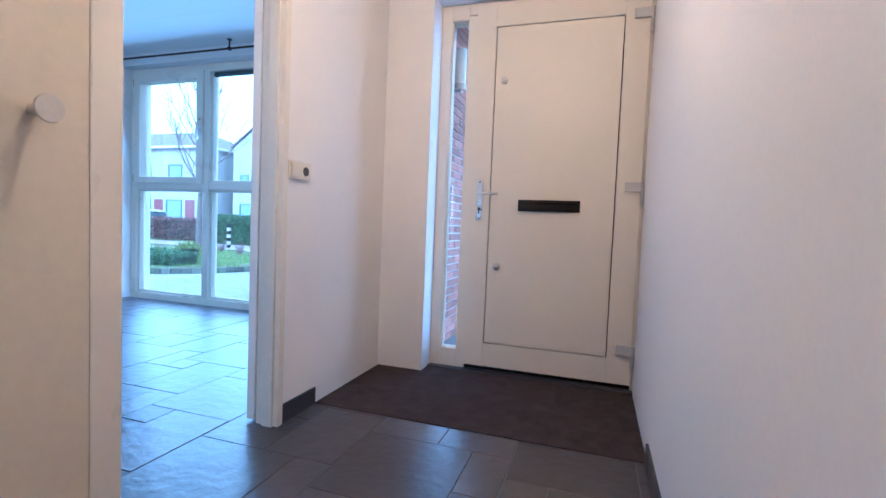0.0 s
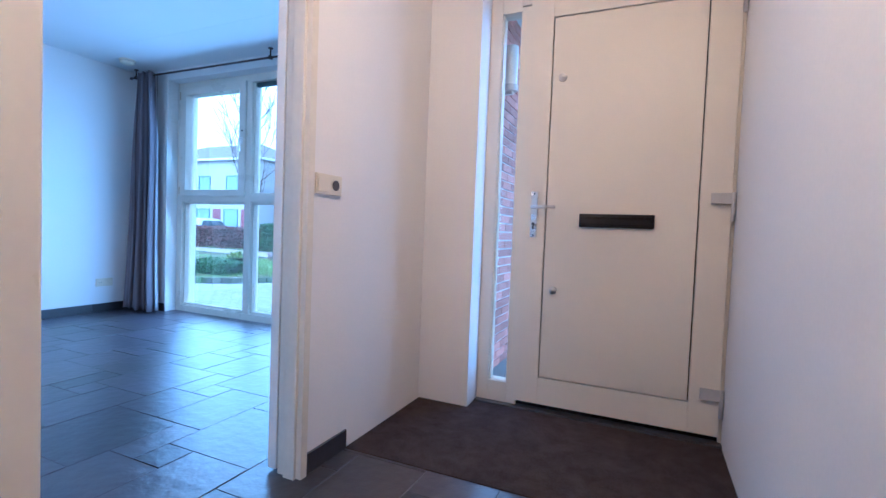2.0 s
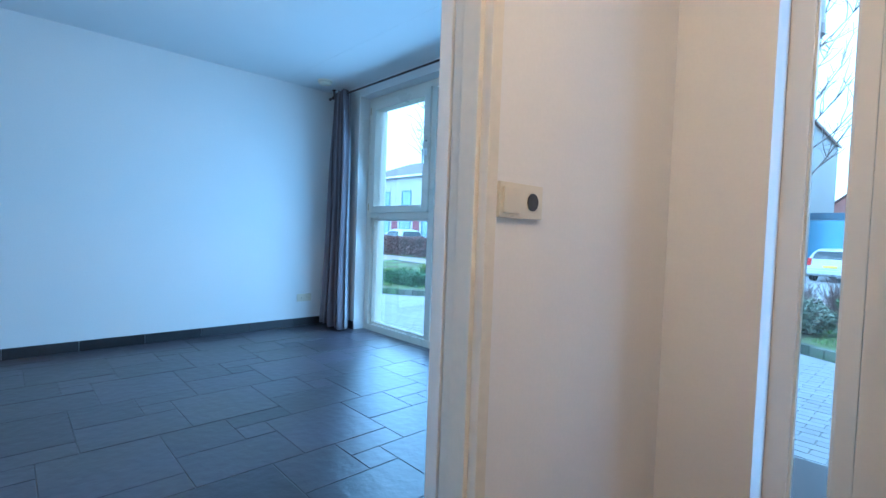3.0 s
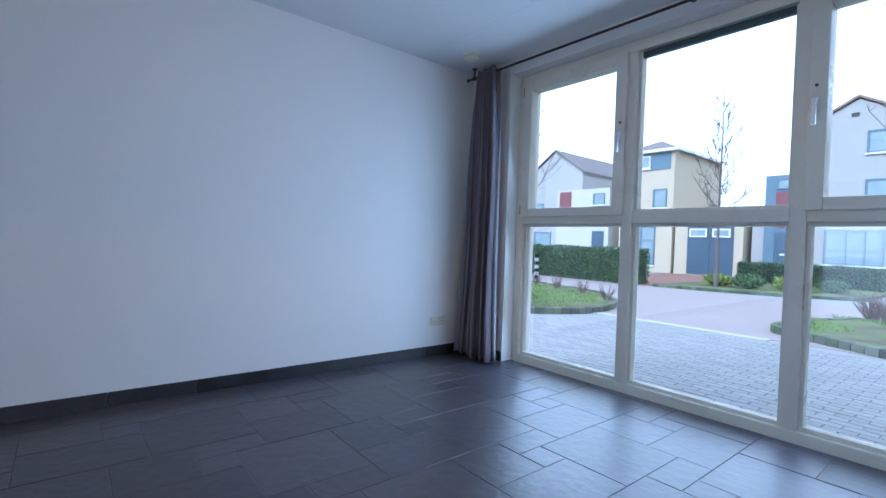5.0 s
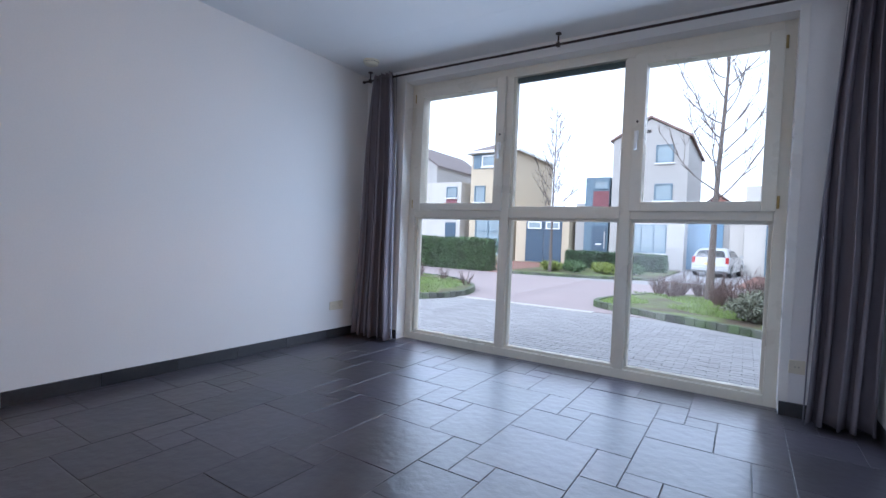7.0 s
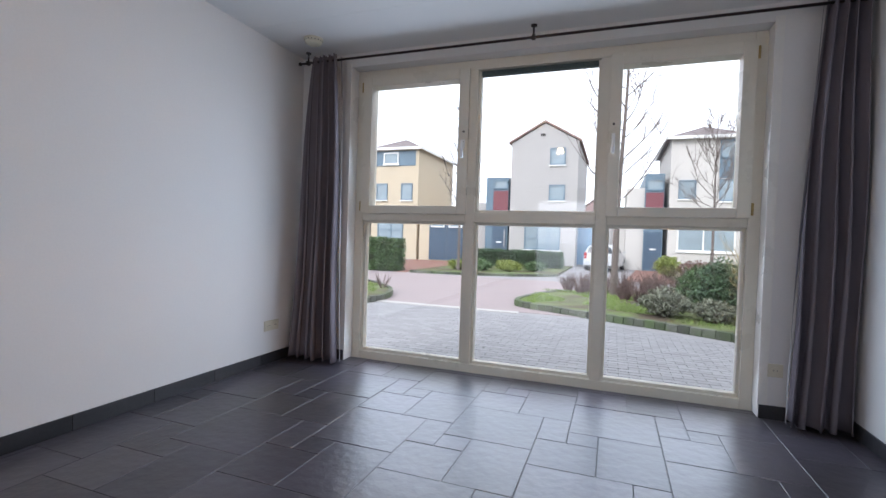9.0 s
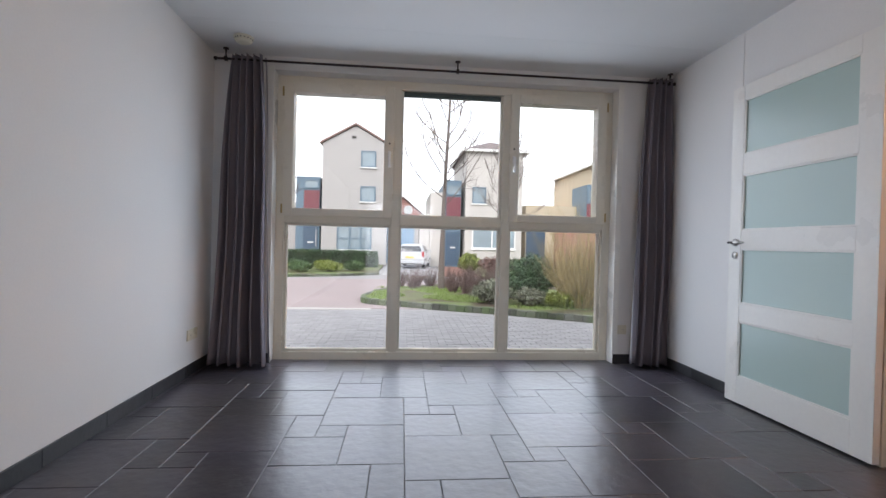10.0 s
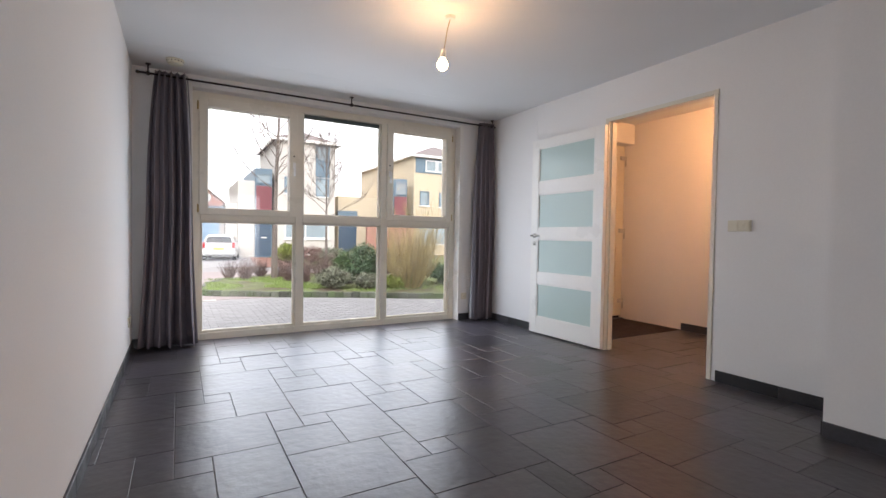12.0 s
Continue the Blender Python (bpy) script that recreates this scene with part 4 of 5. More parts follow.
# ---- houses across the street ----
OCHRE = material("ochre_brick", (0.52, 0.44, 0.32), 0.9, vary=0.08, scale=1.5, fine=25, bump=0.3)
GREYB = material("grey_beige_brick", (0.40, 0.385, 0.37), 0.9, vary=0.08, scale=1.5, fine=25, bump=0.3)
PALEB = material("pale_cream_brick", (0.52, 0.495, 0.46), 0.9, vary=0.06, scale=1.5, fine=25, bump=0.3)
REDB = material("red_brick", (0.40, 0.20, 0.16), 0.9, vary=0.15, scale=2.5, fine=30, bump=0.3, obj=True)
ROOF = material("brown_roof_tile", (0.17, 0.14, 0.135), 0.8, vary=0.12, scale=2, fine=20, bump=0.5, stretch=(1, 1, 4))
ROOFR = material("orange_roof_tile", (0.24, 0.16, 0.135), 0.8, vary=0.12, scale=2, fine=20, bump=0.5)
BLUEF = material("slate_blue_frame", (0.11, 0.17, 0.22), 0.5, vary=0.05, bump=0.02)
BLUED = material("dark_blue_door", (0.05, 0.085, 0.13), 0.45, vary=0.05, bump=0.05)
BLUEG = material("sky_blue_garage_door", (0.17, 0.29, 0.42), 0.5, vary=0.05, bump=0.05)
REDPAN = material("wine_red_panel", (0.17, 0.045, 0.055), 0.5, vary=0.05, bump=0.02)
WPANE = material("far_window_glass", (0.20, 0.26, 0.29), 0.08, vary=0.25, scale=0.9, fine=4, bump=0, spec=0.9)
WHITEF = material("white_window_frame", (0.72, 0.72, 0.70), 0.5, vary=0.03, bump=0.02)
SIGN = material("white_letter_slot", (0.75, 0.75, 0.73), 0.5, vary=0.02, bump=0.01)


def window(parent, x0, x1, z0, z1, y, mat=None, bars=(), sill=True, cross=()):
    mat = mat or BLUEF
    bm = bmesh.new()
    w = 0.07
    for q in ((x0, x0 + w, z0, z1), (x1 - w, x1, z0, z1), (x0 + w, x1 - w, z0, z0 + w), (x0 + w, x1 - w, z1 - w, z1)):
        box(bm, q[0], q[1], y - 0.05, y + 0.05, q[2], q[3])
    for b in bars:
        box(bm, b - 0.035, b + 0.035, y - 0.045, y + 0.05, z0 + w, z1 - w)
    for c in cross:
        box(bm, x0 + w, x1 - w, y - 0.044, y + 0.05, c - 0.035, c + 0.035)
    fr = part("window", bm, mat, parent)
    bx("pane", (x0 + w * 0.5, x1 - w * 0.5, y - 0.012, y + 0.02, z0 + w * 0.5, z1 - w * 0.5), WPANE, fr)
    if sill:
        bx("sill", (x0 - 0.05, x1 + 0.05, y - 0.10, y + 0.0, z0 - 0.07, z0 - 0.001), WHITEF, fr)


def panel(parent, name, x0, x1, z0, z1, y, mat, label=""):
    return bx(name, (x0, x1, y - 0.03, y + 0.02, z0, z1), mat, parent, label, bevel=0.006)


def roof_hip(parent, x0, x1, y0, y1, z, h, mat, o=0.25):
    bm = bmesh.new()
    a = [bm.verts.new(p) for p in ((x0 - o, y0 - o, z), (x1 + o, y0 - o, z), (x1 + o, y1 + o, z), (x0 - o, y1 + o, z))]
    cx = (x0 + x1) / 2
    d = min((x1 - x0), (y1 - y0)) / 2
    if x1 - x0 < y1 - y0:
        t = [bm.verts.new((cx, y0 + d, z + h)), bm.verts.new((cx, y1 - d, z + h))]
        for q in ((a[0], a[1], t[0]), (a[1], a[2], t[1], t[0]), (a[2], a[3], t[1]), (a[3], a[0], t[0], t[1])):
            bm.faces.new(q)
    else:
        cy = (y0 + y1) / 2
        t = [bm.verts.new((x0 + d, cy, z + h)), bm.verts.new((x1 - d, cy, z + h))]
        for q in ((a[0], a[1], t[1], t[0]), (a[1], a[2], t[1]), (a[2], a[3], t[0], t[1]), (a[3], a[0], t[0])):
            bm.faces.new(q)
    bm.faces.new(a[::-1])
    r = part("roof", bm, mat, parent)
    bm = bmesh.new()
    for q in ((x0 - o, x1 + o, y0 - o - 0.06, y0 - o), (x0 - o - 0.06, x0 - o, y0 - o, y1 + o), (x1 + o, x1 + o + 0.06, y0 - o, y1 + o)):
        box(bm, *q, z - 0.12, z + 0.03)
    part("gutter", bm, WHITEF, r)


def roof_gable(parent, x0, x1, y0, y1, z0, z1, top, mat, wallmat):
    """Gable that faces the street, with eaves at z0 and z1 and its ridge at top."""
    cx = (x0 + x1) / 2
    bm = bmesh.new()
    f = [bm.verts.new(p) for p in ((x0, y0, z0), (x1, y0, z1), (cx, y0, top))]
    b = [bm.verts.new(p) for p in ((x0, y1, z0), (x1, y1, z1), (cx, y1, top))]
    bm.faces.new(f)
    bm.faces.new(b[::-1])
    bm.faces.new((f[0], b[0], b[1], f[1]))
    bm.faces.new((f[1], b[1], b[2], f[2]))
    bm.faces.new((f[2], b[2], b[0], f[0]))
    part("gable", bm, wallmat, parent)
    for (xa, za), (xb, zb), n in (((x0 - 0.15, z0 - 0.05), (cx, top + 0.06), 0), ((x1 + 0.15, z1 - 0.05), (cx, top + 0.06), 1)):
        bm = bmesh.new()
        vs = [bm.verts.new((x, y, z + dz)) for x, z in ((xa, za), (xb, zb)) for y in (y0 - 0.12, y1 + 0.1) for dz in (0, 0.10)]
        for q in ((0, 1, 3, 2), (4, 6, 7, 5), (0, 4, 5, 1), (2, 3, 7, 6), (0, 2, 6, 4), (1, 5, 7, 3)):
            bm.faces.new([vs[i] for i in q])
        part("roof", bm, mat, parent)


def body(parent, x0, x1, y0, y1, z1, mat):
    return bx("wall", (x0, x1, y0, y1, GZ - 0.1, z1), mat, parent)


Y = 26.0
# ochre house with hip roof
ha = thing("house", "three storey ochre brick house with brown hip roof", "house", "houses across the street")
body(ha, -16.35, -13.3, Y, Y + 6.2, 6.4, OCHRE)
roof_hip(ha, -16.35, -13.3, Y, Y + 6.2, 6.4, 0.85, ROOF)
panel(ha, "panel", -16.2, -13.5, 5.35, 6.25, Y, BLUEF, "slate blue panel under the eaves")
window(ha, -15.6, -14.6, 5.45, 6.15, Y - 0.04, WHITEF)
window(ha, -16.05, -15.3, 3.3, 4.3, Y)
window(ha, -14.4, -13.65, 3.3, 4.3, Y)
window(ha, -15.9, -14.2, 0.15, 2.3, Y, bars=(-15.0,), cross=(1.5,))
# its garage
hg = thing("garage", "ochre brick garage with dark blue double doors", "garage")
body(hg, -13.35, -10.15, Y + 0.05, Y + 5, 2.72, OCHRE)
panel(hg, "lintel", -12.75, -10.5, 2.45, 2.7, Y + 0.05, BLUEF)
for x0, x1 in ((-12.7, -11.63), (-11.61, -10.55)):
    d = panel(hg, "garage_door", x0, x1, GZ + 0.05, 2.42, Y + 0.05, BLUED, "dark blue garage door")
    window(hg, x0 + 0.12, x1 - 0.12, 1.72, 2.15, Y - 0.01, WHITEF, sill=False)
hg.location.x = 0.2
# flat block between
hf = thing("house", "low flat-roofed house part with wine red panel", "house", "houses across the street")
body(hf, -10.15, -8.35, Y + 0.4, Y + 6, 3.2, GREYB)
body(hf, -9.62, -8.34, Y + 0.2, Y + 6, 4.6, BLUEF)
window(hf, -9.2, -8.4, 3.95, 4.45, Y + 0.18, BLUEF, sill=False)
panel(hf, "panel", -9.2, -8.36, 2.2, 3.85, Y + 0.2, REDPAN, "wine red panel")
fdr = panel(hf, "front_door", -9.2, -8.4, GZ + 0.1, 1.98, Y + 0.2, BLUED, "dark blue front door")
bx("letter_slot", (-8.95, -8.65, Y + 0.14, Y + 0.165, 0.95, 1.03), SIGN, fdr)
bx("handle_bar", (-8.52, -8.48, Y + 0.12, Y + 0.16, 0.75, 1.7), STEEL, fdr)
hf.location.x = 0.45
# grey gable house
hb_ = thing("house", "tall grey beige brick house with a street gable", "house", "houses across the street")
body(hb_, -8.05, -4.5, Y, Y + 8, 6.45, GREYB)
roof_gable(hb_, -8.05, -4.5, Y, Y + 8, 6.45, 6.45, 7.45, ROOFR, GREYB)
window(hb_, -5.97, -5.15, 5.2, 6.1, Y)
window(hb_, -5.97, -5.13, 3.3, 4.15, Y)
window(hb_, -7.2, -5.3, 0.65, 2.1, Y, bars=(-6.5, -5.9), cross=(1.25,))
bx("house_vent", (-6.5, -6.25, Y - 0.03, Y + 0.01, 6.75, 6.9), DARKHOLE, hb_)
hb_.location.x = 0.3
# its garage
hg2 = thing("garage", "grey brick garage with a sky blue ribbed door", "garage")
body(hg2, -4.42, -2.35, Y + 0.25, Y + 5, 2.55, GREYB)
panel(hg2, "fascia", -4.45, -2.35, 2.28, 2.58, Y + 0.2, BLUED)
gd = panel(hg2, "garage_door", -4.40, -2.62, GZ + 0.1, 2.25, Y + 0.22, BLUEG, "sky blue ribbed garage door")
for k in range(9):
    bx("rib", (-4.38, -2.64, Y + 0.175, Y + 0.188, GZ + 0.2 + k * 0.26, GZ + 0.22 + k * 0.26), BLUEG, gd)
hg2.location.y = 1.2
# red gable behind
hr = thing("house", "small red brick gable house behind", "house", "houses across the street")
body(hr, -5.6, -1.0, Y + 10, Y + 16, 2.6, REDB)
roof_gable(hr, -5.6, -1.0, Y + 10, Y + 16, 2.6, 2.6, 4.5, ROOFR, REDB)
bm = bmesh.new()
cyl(bm, (-2.9, Y + 9.93, 3.6), (-2.9, Y + 9.97, 3.6), 0.34, n=28)
part("dish", bm, WHITEF, hr, "round white satellite dish")
# white house
hc = thing("house", "three storey pale brick house with brown hip roof", "house", "houses across the street")
body(hc, 0.2, 3.45, Y, Y + 6.5, 6.4, PALEB)
roof_hip(hc, 0.2, 3.45, Y, Y + 6.5, 6.4, 0.85, ROOF)
panel(hc, "stair_window", 2.3, 3.12, 4.4, 6.25, Y, BLUEF, "tall slate blue stair window")
window(hc, 2.33, 3.1, 5.35, 6.2, Y - 0.03, sill=False)
window(hc, 2.33, 3.1, 3.3, 4.35, Y)
window(hc, 0.58, 1.35, 3.4, 4.32, Y)
window(hc, 0.6, 3.1, 0.85, 1.98, Y, bars=(1.75,), mat=WHITEF)
body(hc, -1.75, -0.02, Y + 0.5, Y + 6, 4.0, PALEB)
body(hc, -2.33, -1.76, Y + 0.9, Y + 5, 2.75, PALEB)
body(hc, -0.9, -0.01, Y + 0.35, Y + 6, 4.7, BLUEF)
window(hc, -0.85, -0.05, 3.85, 4.45, Y + 0.33, BLUEF, sill=False)
panel(hc, "panel", -0.85, -0.03, 2.0, 3.75, Y + 0.35, REDPAN, "wine red panel")
fdr = panel(hc, "front_door", -0.85, -0.08, GZ + 0.1, 1.75, Y + 0.35, BLUED, "dark blue front door")
bx("letter_slot", (-0.6, -0.3, Y + 0.29, Y + 0.315, 0.85, 0.92), SIGN, fdr)
# yellow corner house
hd = thing("house", "yellow brick corner house with attic windows and hip roof", "house", "houses across the street")
body(hd, 8.6, 14.4, Y, Y + 10, 6.3, OCHRE)
roof_hip(hd, 8.6, 14.4, Y, Y + 10, 6.3, 1.3, ROOF)
panel(hd, "panel", 8.7, 14.2, 5.2, 6.15, Y, BLUEF, "slate blue attic band")
window(hd, 9.4, 10.2, 5.3, 6.05, Y - 0.03, WHITEF, sill=False)
window(hd, 10.25, 11.1, 5.3, 6.05, Y - 0.03, WHITEF, sill=False)
window(hd, 9.03, 9.7, 3.1, 4.02, Y)
window(hd, 10.45, 11.2, 3.05, 4.0, Y)
window(hd, 9.03, 11.0, 0.6, 2.1, Y, bars=(10.0,))
body(hd, 7.1, 7.98, Y - 0.3, Y + 2, 4.65, BLUEF)
window(hd, 7.15, 7.93, 3.65, 4.4, Y - 0.33, BLUEF, sill=False)
panel(hd, "panel", 7.12, 7.96, 1.5, 3.55, Y - 0.3, REDPAN, "wine red panel")
body(hd, 4.0, 8.6, Y + 1.2, Y + 9, 3.5, OCHRE)
bx("fascia", (3.95, 5.2, Y + 1.05, Y + 1.19, 2.25, 2.6), BLUEF, hd)
panel(hd, "side_door", 4.05, 5.2, GZ + 0.1, 2.2, Y + 1.2, BLUED, "dark blue side door")
gw = thing("garden_wall", "red brick garden wall beside the blue door", "garden wall")
bx("wall", (5.25, 8.4, Y - 0.6, Y - 0.35, GZ, 1.95), REDB, gw)
# far left houses
hl1 = thing("house", "grey gable house with low flat wing", "house", "houses across the street")
body(hl1, -23.4, -19.1, Y + 0.2, Y + 7, 5.7, GREYB)
roof_gable(hl1, -23.4, -19.1, Y + 0.2, Y + 7, 5.7, 5.7, 7.2, ROOF, GREYB)
window(hl1, -22.8, -22.1, 2.9, 3.85, Y + 0.2)
window(hl1, -22.8, -21.4, 0.5, 1.9, Y + 0.2)
body(hl1, -20.9, -17.1, Y + 0.1, Y + 6, 4.6, PALEB)
panel(hl1, "panel", -20.7, -19.8, 3.2, 4.5, Y + 0.1, REDPAN, "wine red panel")
window(hl1, -18.2, -17.4, 3.6, 4.3, Y + 0.1)
panel(hl1, "panel", -18.2, -17.4, 2.3, 3.5, Y + 0.1, REDPAN, "wine red panel")
panel(hl1, "front_door", -18.2, -17.4, GZ + 0.1, 2.0, Y + 0.1, BLUED, "dark blue front door")
hl2 = thing("house", "long brown brick house with tiled roof", "house", "houses across the street")
body(hl2, -37.5, -24.6, Y - 1.0, Y + 6, 5.6, GREYB)
roof_hip(hl2, -37.5, -24.6, Y - 1.0, Y + 6, 5.6, 1.7, ROOF)
for wx in (-36.2, -33.4, -30.6, -27.8):
    window(hl2, wx, wx + 1.2, 3.2, 4.4, Y - 1.0)
    panel(hl2, "front_door", wx + 1.5, wx + 2.3, GZ + 0.1, 2.0, Y - 1.0, REDPAN, "wine red front door")
    window(hl2, wx - 0.2, wx + 1.2, 0.7, 2.0, Y - 1.0)
# house beyond, right
hz = thing("house", "plain pale house at the street corner", "house", "houses across the street")
body(hz, 17, 30, Y - 4, Y + 6, 6.0, PALEB)
roof_hip(hz, 17, 30, Y - 4, Y + 6, 6.0, 1.8, ROOF)
for wx in (18.5, 21.5, 24.5):
    window(hz, wx, wx + 1.1, 3.4, 4.4, Y - 4)
    window(hz, wx, wx + 1.4, 0.7, 2.0, Y - 4)

# ---- cars ----
CARW = material("white_car_paint", (0.42, 0.43, 0.44), 0.28, vary=0.02, bump=0.0, coat=0.6)
CARGLASS = material("dark_car_glass", (0.03, 0.035, 0.04), 0.12, vary=0.1, bump=0)
TYRE = material("tyre_rubber", (0.02, 0.02, 0.02), 0.85, vary=0.1, bump=0.1)
REDL = material("red_lamp_plastic", (0.35, 0.02, 0.02), 0.2, vary=0.1, bump=0.0)
PLATE = material("yellow_number_plate", (0.62, 0.45, 0.05), 0.4, vary=0.05, bump=0.0)


def car(m, label):
    ob = thing("car", label, "car", "parked cars")
    # side outline, rear at y 0, front at y 3.8
    low = [(0.0, 0.35), (-0.04, 0.55), (0.02, 0.92), (0.35, 1.0), (2.6, 0.98), (3.55, 0.80), (3.78, 0.55), (3.75, 0.28), (0.1, 0.24)]
    bm = bmesh.new()
    rings = []
    for x, s in ((-0.83, 0.94), (-0.80, 1.0), (0.80, 1.0), (0.83, 0.94)):
        rings.append([bm.verts.new((x, 1.9 + (y - 1.9) * (0.97 if s < 1 else 1), z)) for y, z in low])
    n = len(low)
    for a, b in zip(rings, rings[1:]):
        for i in range(n):
            bm.faces.new((a[i], a[(i + 1) % n], b[(i + 1) % n], b[i]))
    bm.faces.new(rings[0])
    bm.faces.new(rings[-1][::-1])
    part("body", bm, CARW, ob)
    # cabin: rounded hoops from the tail to the windscreen foot
    top = [(0.02, 0.92), (0.10, 1.12), (0.22, 1.30), (0.42, 1.40), (0.85, 1.45), (1.35, 1.45), (1.8, 1.38), (2.2, 1.22), (2.75, 0.97)]
    bm = bmesh.new()
    hoops = []
    for y, z in top:
        h = z - 0.92
        foot, crown_w = 0.79, 0.79 - 0.30 * h
        outline = [(-foot, 0.90), (-foot + 0.12 * h, 0.92 + 0.5 * h), (-crown_w, 0.92 + 0.85 * h), (-crown_w * 0.86, 0.92 + 0.97 * h),
                   (-crown_w * 0.45, z), (crown_w * 0.45, z), (crown_w * 0.86, 0.92 + 0.97 * h), (crown_w, 0.92 + 0.85 * h),
                   (foot - 0.12 * h, 0.92 + 0.5 * h), (foot, 0.90)]
        hoops.append([bm.verts.new((x, y, zz)) for x, zz in outline])
    for a, b in zip(hoops, hoops[1:]):
        for i in range(9):
            bm.faces.new((a[i], a[i + 1], b[i + 1], b[i]))
    bm.faces.new(hoops[0][::-1])
    bm.faces.new(hoops[-1])
    for f in bm.faces:
        f.smooth = True
    cab = part("cabin", bm, CARW, ob)
    # rear screen, following the tail's slope
    bm = bmesh.new()
    wide = [(-0.64, 0.035, 0.98), (0.64, 0.035, 0.98), (0.60, 0.11, 1.17), (0.50, 0.195, 1.30), (-0.50, 0.195, 1.30), (-0.60, 0.11, 1.17)]
    outer = [bm.verts.new((x, y - 0.045, z + 0.01)) for x, y, z in wide]
    inner = [bm.verts.new((x, y + 0.03, z)) for x, y, z in wide]
    bm.faces.new(outer)
    bm.faces.new(inner[::-1])
    for i in range(6):
        bm.faces.new((outer[i], inner[i], inner[(i + 1) % 6], outer[(i + 1) % 6]))
    part("rear_window", bm, CARGLASS, cab)
    for sx in (-1, 1):
        bm = bmesh.new()
        vs = [bm.verts.new((sx * (0.805 - 0.26 * (z - 0.92)), y, z)) for y, z in ((0.45, 1.00), (0.60, 1.28), (1.25, 1.33), (1.75, 1.27), (2.3, 1.00))]
        ex = [bm.verts.new((v.co.x - sx * 0.02, v.co.y, v.co.z)) for v in vs]
        bm.faces.new(vs)
        bm.faces.new(ex[::-1])
        for i in range(5):
            bm.faces.new((vs[i], vs[(i + 1) % 5], ex[(i + 1) % 5], ex[i]))
        part("side_window", bm, CARGLASS, cab)
        bm = bmesh.new()
        box(bm, min(sx * 0.66, sx * 0.80), max(sx * 0.66, sx * 0.80), -0.05, 0.10, 0.68, 1.00, bevel=0.03)
        part("tail_light", bm, REDL, ob, "red tail light")
        bm = bmesh.new()
        box(bm, min(sx * 0.85, sx * 1.0), max(sx * 0.85, sx * 1.0), 2.35, 2.45, 0.98, 1.10, bevel=0.02)
        part("mirror", bm, CARW, ob)
        for wy in (0.62, 3.05):
            bm = bmesh.new()
            cyl(bm, (sx * 0.66, wy, 0.30), (sx * 0.84, wy, 0.30), 0.30, n=24)
            wh = part("wheel", bm, TYRE, ob)
            bm = bmesh.new()
            cyl(bm, (sx * 0.835, wy, 0.30), (sx * 0.85, wy, 0.30), 0.19, n=20)
            part("rim", bm, STEEL, wh)
    bm = bmesh.new()
    box(bm, -0.26, 0.26, -0.065, -0.035, 0.60, 0.71, bevel=0.005)
    part("number_plate", bm, PLATE, ob, "yellow number plate")
    bm = bmesh.new()
    box(bm, -0.80, 0.80, -0.09, 0.05, 0.32, 0.50, bevel=0.03)
    part("bumper", bm, CARW, ob)
    ob.matrix_world = m
    return ob


car(pose(-2.9, 23.3, GZ + 0.01, 0, 0, -9) @ Matrix.Scale(0.87, 4), "silver white hatchback parked before the garage")
car(pose(-22.0, 19.2, GZ + 0.01, 0, 0, 80), "white hatchback parked behind the hedge")

# ---- outer brick of this house, seen past the front door ----
bw = structure(new("wall_outer"), "red brick outer wall of the living room bay", "wall")
bx("core", (-0.72, -0.705, YF + 0.301, 4.30, GZ, 5.2), GROUT, bw)
brick_me = None
rb = random.Random(3)
for r in range(52):
    z = GZ + r * 0.0625
    for k in range(-1, 5):
        y0 = YF + 0.31 + k * 0.22 + (0.11 if r % 2 else 0)
        y1 = y0 + 0.21
        y0, y1 = max(y0, YF + 0.31), min(y1, 4.30)
        if y1 - y0 < 0.03:
            continue
        bm = bmesh.new()
        box(bm, -0.7045, -0.690 + rb.uniform(-0.001, 0.001), y0, y1, z, z + 0.052)
        part("brick", bm, REDB, bw)
wl_ = thing("outdoor_lamp", "white glass cylinder wall lamp on a grey bracket", "wall lamp")
bm = bmesh.new()
cyl(bm, (-0.62, 3.70, 2.02), (-0.62, 3.70, 2.28), 0.045, n=24)
part("glass_shade", bm, WHITEP, wl_)
bm = bmesh.new()
cyl(bm, (-0.62, 3.70, 1.98), (-0.62, 3.70, 2.02), 0.05, n=24)
box(bm, -0.69, -0.60, 3.68, 3.72, 1.96, 1.99, bevel=0.004)
part("bracket", bm, GREYP, wl_)

# ---- floor tiles: slate in five formats ----
def tile_mesh(w, d):
    """A tile with a worn upper edge, its top at z 0."""
    g, e, t = 0.0018, 0.0016, 0.0035
    rings = [[(g, g, -t), (w - g, g, -t), (w - g, d - g, -t), (g, d - g, -t)],
             [(g, g, -0.0016), (w - g, g, -0.0016), (w - g, d - g, -0.0016), (g, d - g, -0.0016)],
             [(g + e, g + e, 0), (w - g - e, g + e, 0), (w - g - e, d - g - e, 0), (g + e, d - g - e, 0)]]
    vs = [p for r in rings for p in r]
    fs = [(8, 9, 10, 11)] + [(4 * k + i, 4 * k + (i + 1) % 4, 4 * k + 4 + (i + 1) % 4, 4 * k + 4 + i) for k in (0, 1) for i in range(4)]
    return vs, fs


M, TX0, TY0 = 0.1565, -2.671, 2.735      # module of the tiles and one of their corners
FORMATS = ((0, 0, 3, 3), (3, 1, 1, 2), (4, 1, 1, 1), (3, -1, 2, 2), (5, -1, 2, 3))   # one repeat: place and size in modules
MAT_Y, SEAM_X = 2.285, XH0 - 0.05


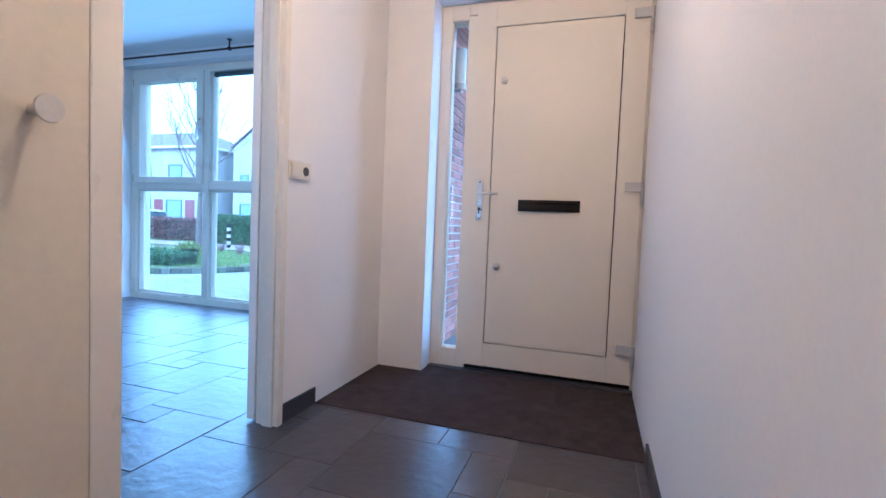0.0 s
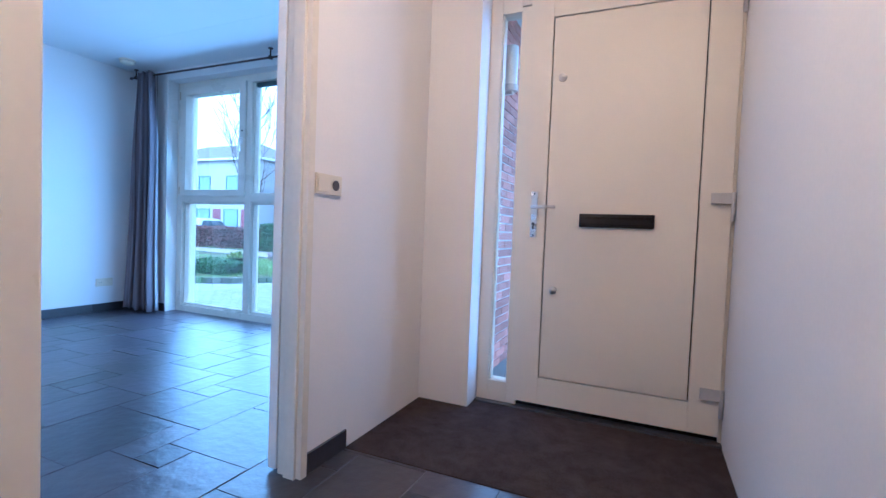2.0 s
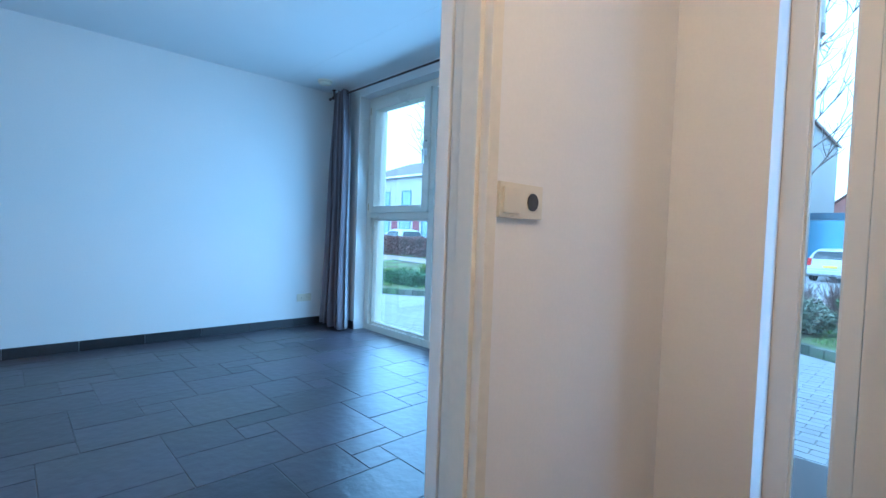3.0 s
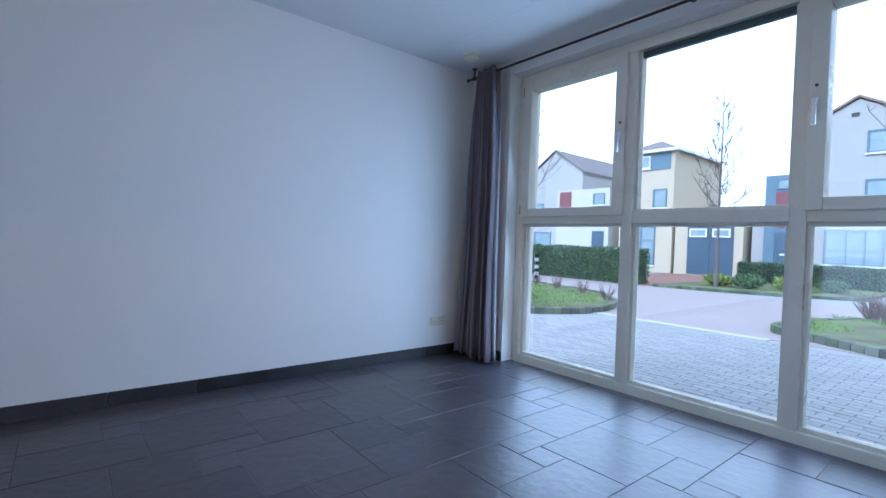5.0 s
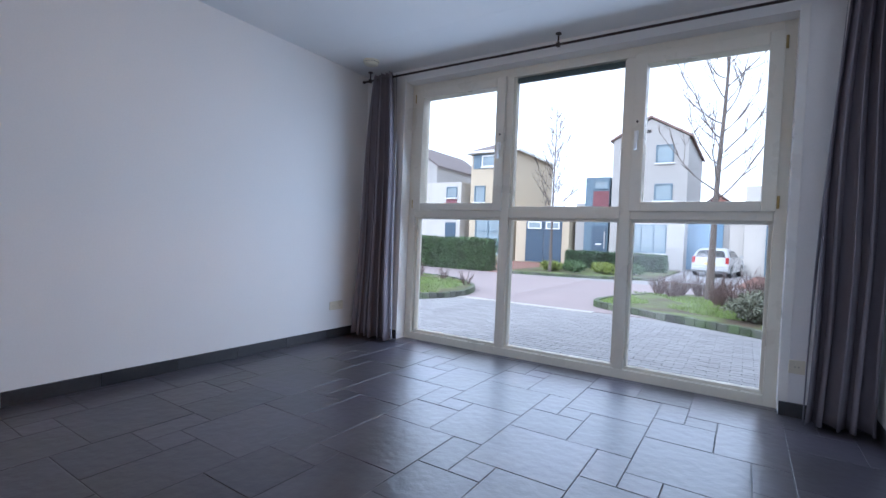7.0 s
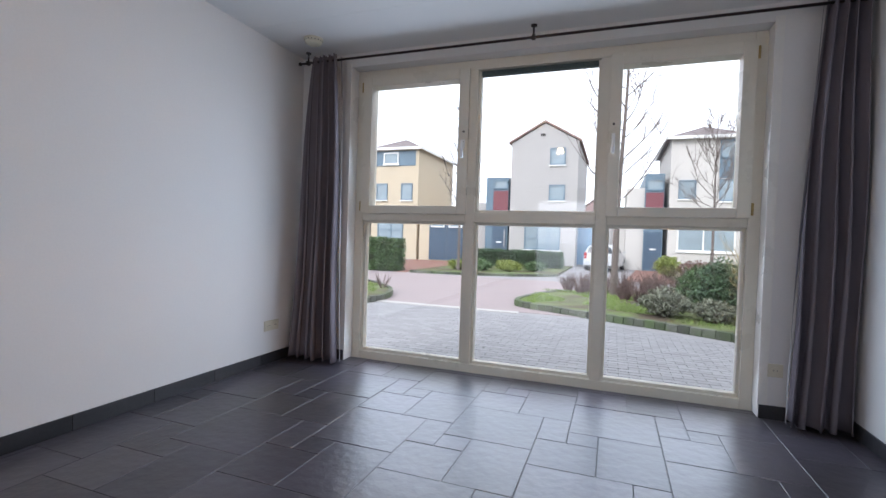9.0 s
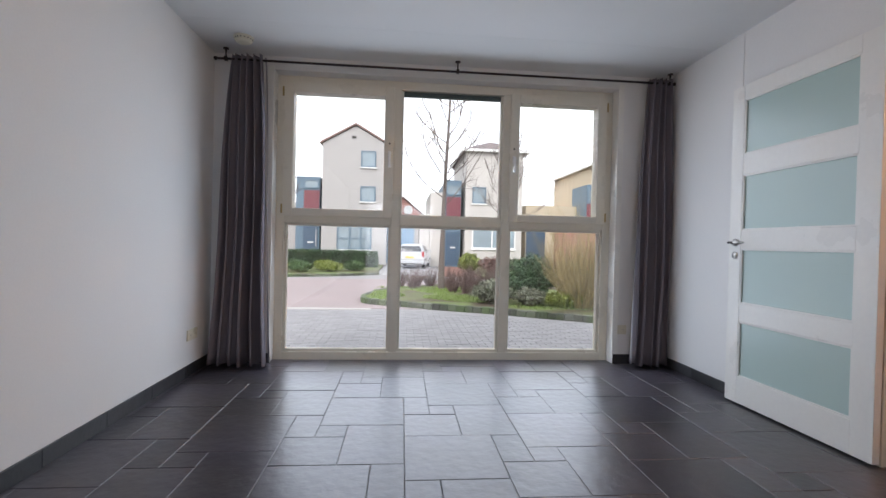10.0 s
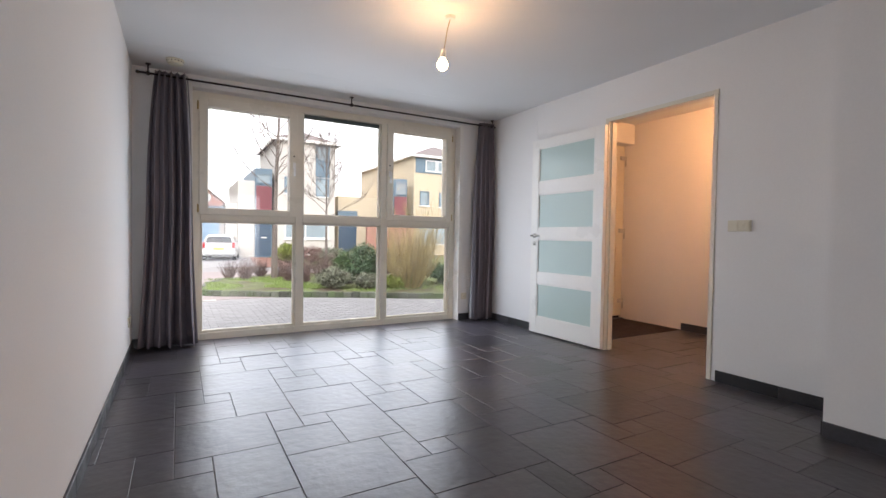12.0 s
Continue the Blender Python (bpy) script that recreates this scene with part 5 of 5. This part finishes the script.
def bond(x0, x1, y0, y1):
    """The slate bond of five formats, repeated along (4, 2) and (3, -4); yields x, y, width, depth."""
    for a in range(-40, 41):
        for b in range(-40, 41):
            for u, v, w, d in FORMATS:
                xa, ya = TX0 + (4 * a + 3 * b - 3 + u) * M, TY0 + (2 * a - 4 * b + 1 + v) * M
                xb, yb = xa + w * M, ya + d * M
                if xb <= x0 or xa >= x1 or yb <= y0 or ya >= y1:
                    continue
                yield xa, ya, xb, yb


def cut(q, x0, x1, y0, y1):
    q = (max(q[0], x0), max(q[1], y0), min(q[2], x1), min(q[3], y1))
    return [q] if q[2] - q[0] > 0.012 and q[3] - q[1] > 0.012 else []


shared, far_v, far_f, count = {}, [], [], 0
trnd = random.Random(5)
for q in bond(XL - 0.1, XH1 + 0.1, YB, FY0):
    if q[3] <= MAT_Y:
        pieces = cut(q, XL - 0.1, XH1 + 0.1, YB, FY0)
    else:
        pieces = cut(q, XL - 0.1, SEAM_X, YB, FY0) + cut(q, SEAM_X, XH1 + 0.1, YB, MAT_Y)
    for xa, ya, xb, yb in pieces:
        w, d = xb - xa, yb - ya
        if xb < BX + 0.4 and xb > XL + 0.05 and ya > 0.95 or (xa > -1.5 and 0.9 < ya < 2.29):
            near = count < 300
        else:
            near = False
        if xa > BX and yb < BY:
            continue
        if near:
            key = (round(w, 3), round(d, 3))
            if key not in shared:
                vs, fs = tile_mesh(w, d)
                me = bpy.data.meshes.new("tile")
                me.from_pydata(vs, [], fs)
                me.materials.append(SLATE)
                shared[key] = me
            ob = new("tile", shared[key])
            ob.matrix_world = pose(xa, ya, FZ + trnd.uniform(-0.0006, 0.0006), trnd.uniform(-0.14, 0.14), trnd.uniform(-0.14, 0.14), 0)
            ob.parent = floor
            count += 1
        else:
            vs, fs = tile_mesh(w, d)
            k = len(far_v)
            dz = FZ + trnd.uniform(-0.0006, 0.0006)
            far_v += [(x + xa, y + ya, z + dz) for x, y, z in vs]
            far_f += [tuple(i + k for i in q_) for q_ in fs]
me = bpy.data.meshes.new("far_tiles")
me.from_pydata(far_v, [], far_f)
me.materials.append(SLATE_I)
ft = new("far_tiles", me)
ft.parent = floor
tagged(ft, kind="stuff")

# ---- concrete pavers before the window ----
terrace = structure(new("terrace"), "pale concrete pavers laid in half bond before the window", "paving")
pv, pf, pn, pmesh = [], [], 0, None
pr = random.Random(17)
for r in range(47):
    y0 = YW + 0.40 + r * 0.101
    for k in range(48):
        x0 = -7.2 + k * 0.203 + (0.1015 if r % 2 else 0)
        if x0 > 1.6 - 0.35 * (y0 - 4.3) + 1.5 or (x0 + 0.2 > -0.72 and y0 < 4.4) or y0 > 8.75:
            continue
        if y0 > 9.75 - 0.47 * (x0 + 4.1) - 0.5 and x0 > -4.2:
            continue
        if x0 < -6.75 + max(0, (8.4 - y0)) * -0.2 and y0 > 7.0:
            continue
        g = 0.0025
        vs = [(g, g, -0.004), (0.203 - g, g, -0.004), (0.203 - g, 0.101 - g, -0.004), (g, 0.101 - g, -0.004),
              (g + 0.004, g + 0.004, 0.006), (0.199 - g, g + 0.004, 0.006), (0.199 - g, 0.097 - g, 0.006), (g + 0.004, 0.097 - g, 0.006)]
        fs = [(4, 5, 6, 7), (0, 1, 5, 4), (1, 2, 6, 5), (2, 3, 7, 6), (3, 0, 4, 7)]
        if pn < 300 and -5.0 < x0 < -1.0:
            if pmesh is None:
                pmesh = bpy.data.meshes.new("paver")
                pmesh.from_pydata(vs, [], fs)
                pmesh.materials.append(PAVER)
            ob = new("paver", pmesh)
            ob.matrix_world = pose(x0, y0, GZ + 0.002 + pr.uniform(-0.0015, 0.0015), pr.uniform(-0.5, 0.5), pr.uniform(-0.4, 0.4), 0)
            ob.parent = terrace
            pn += 1
        else:
            dz, k0 = GZ + 0.002 + pr.uniform(-0.0015, 0.0015), len(pv)
            pv += [(x + x0, y + y0, z + dz) for x, y, z in vs]
            pf += [tuple(i + k0 for i in q) for q in fs]
me = bpy.data.meshes.new("far_pavers")
me.from_pydata(pv, [], pf)
me.materials.append(PAVER_I)
fp = new("far_pavers", me)
fp.parent = terrace
tagged(fp, kind="stuff")
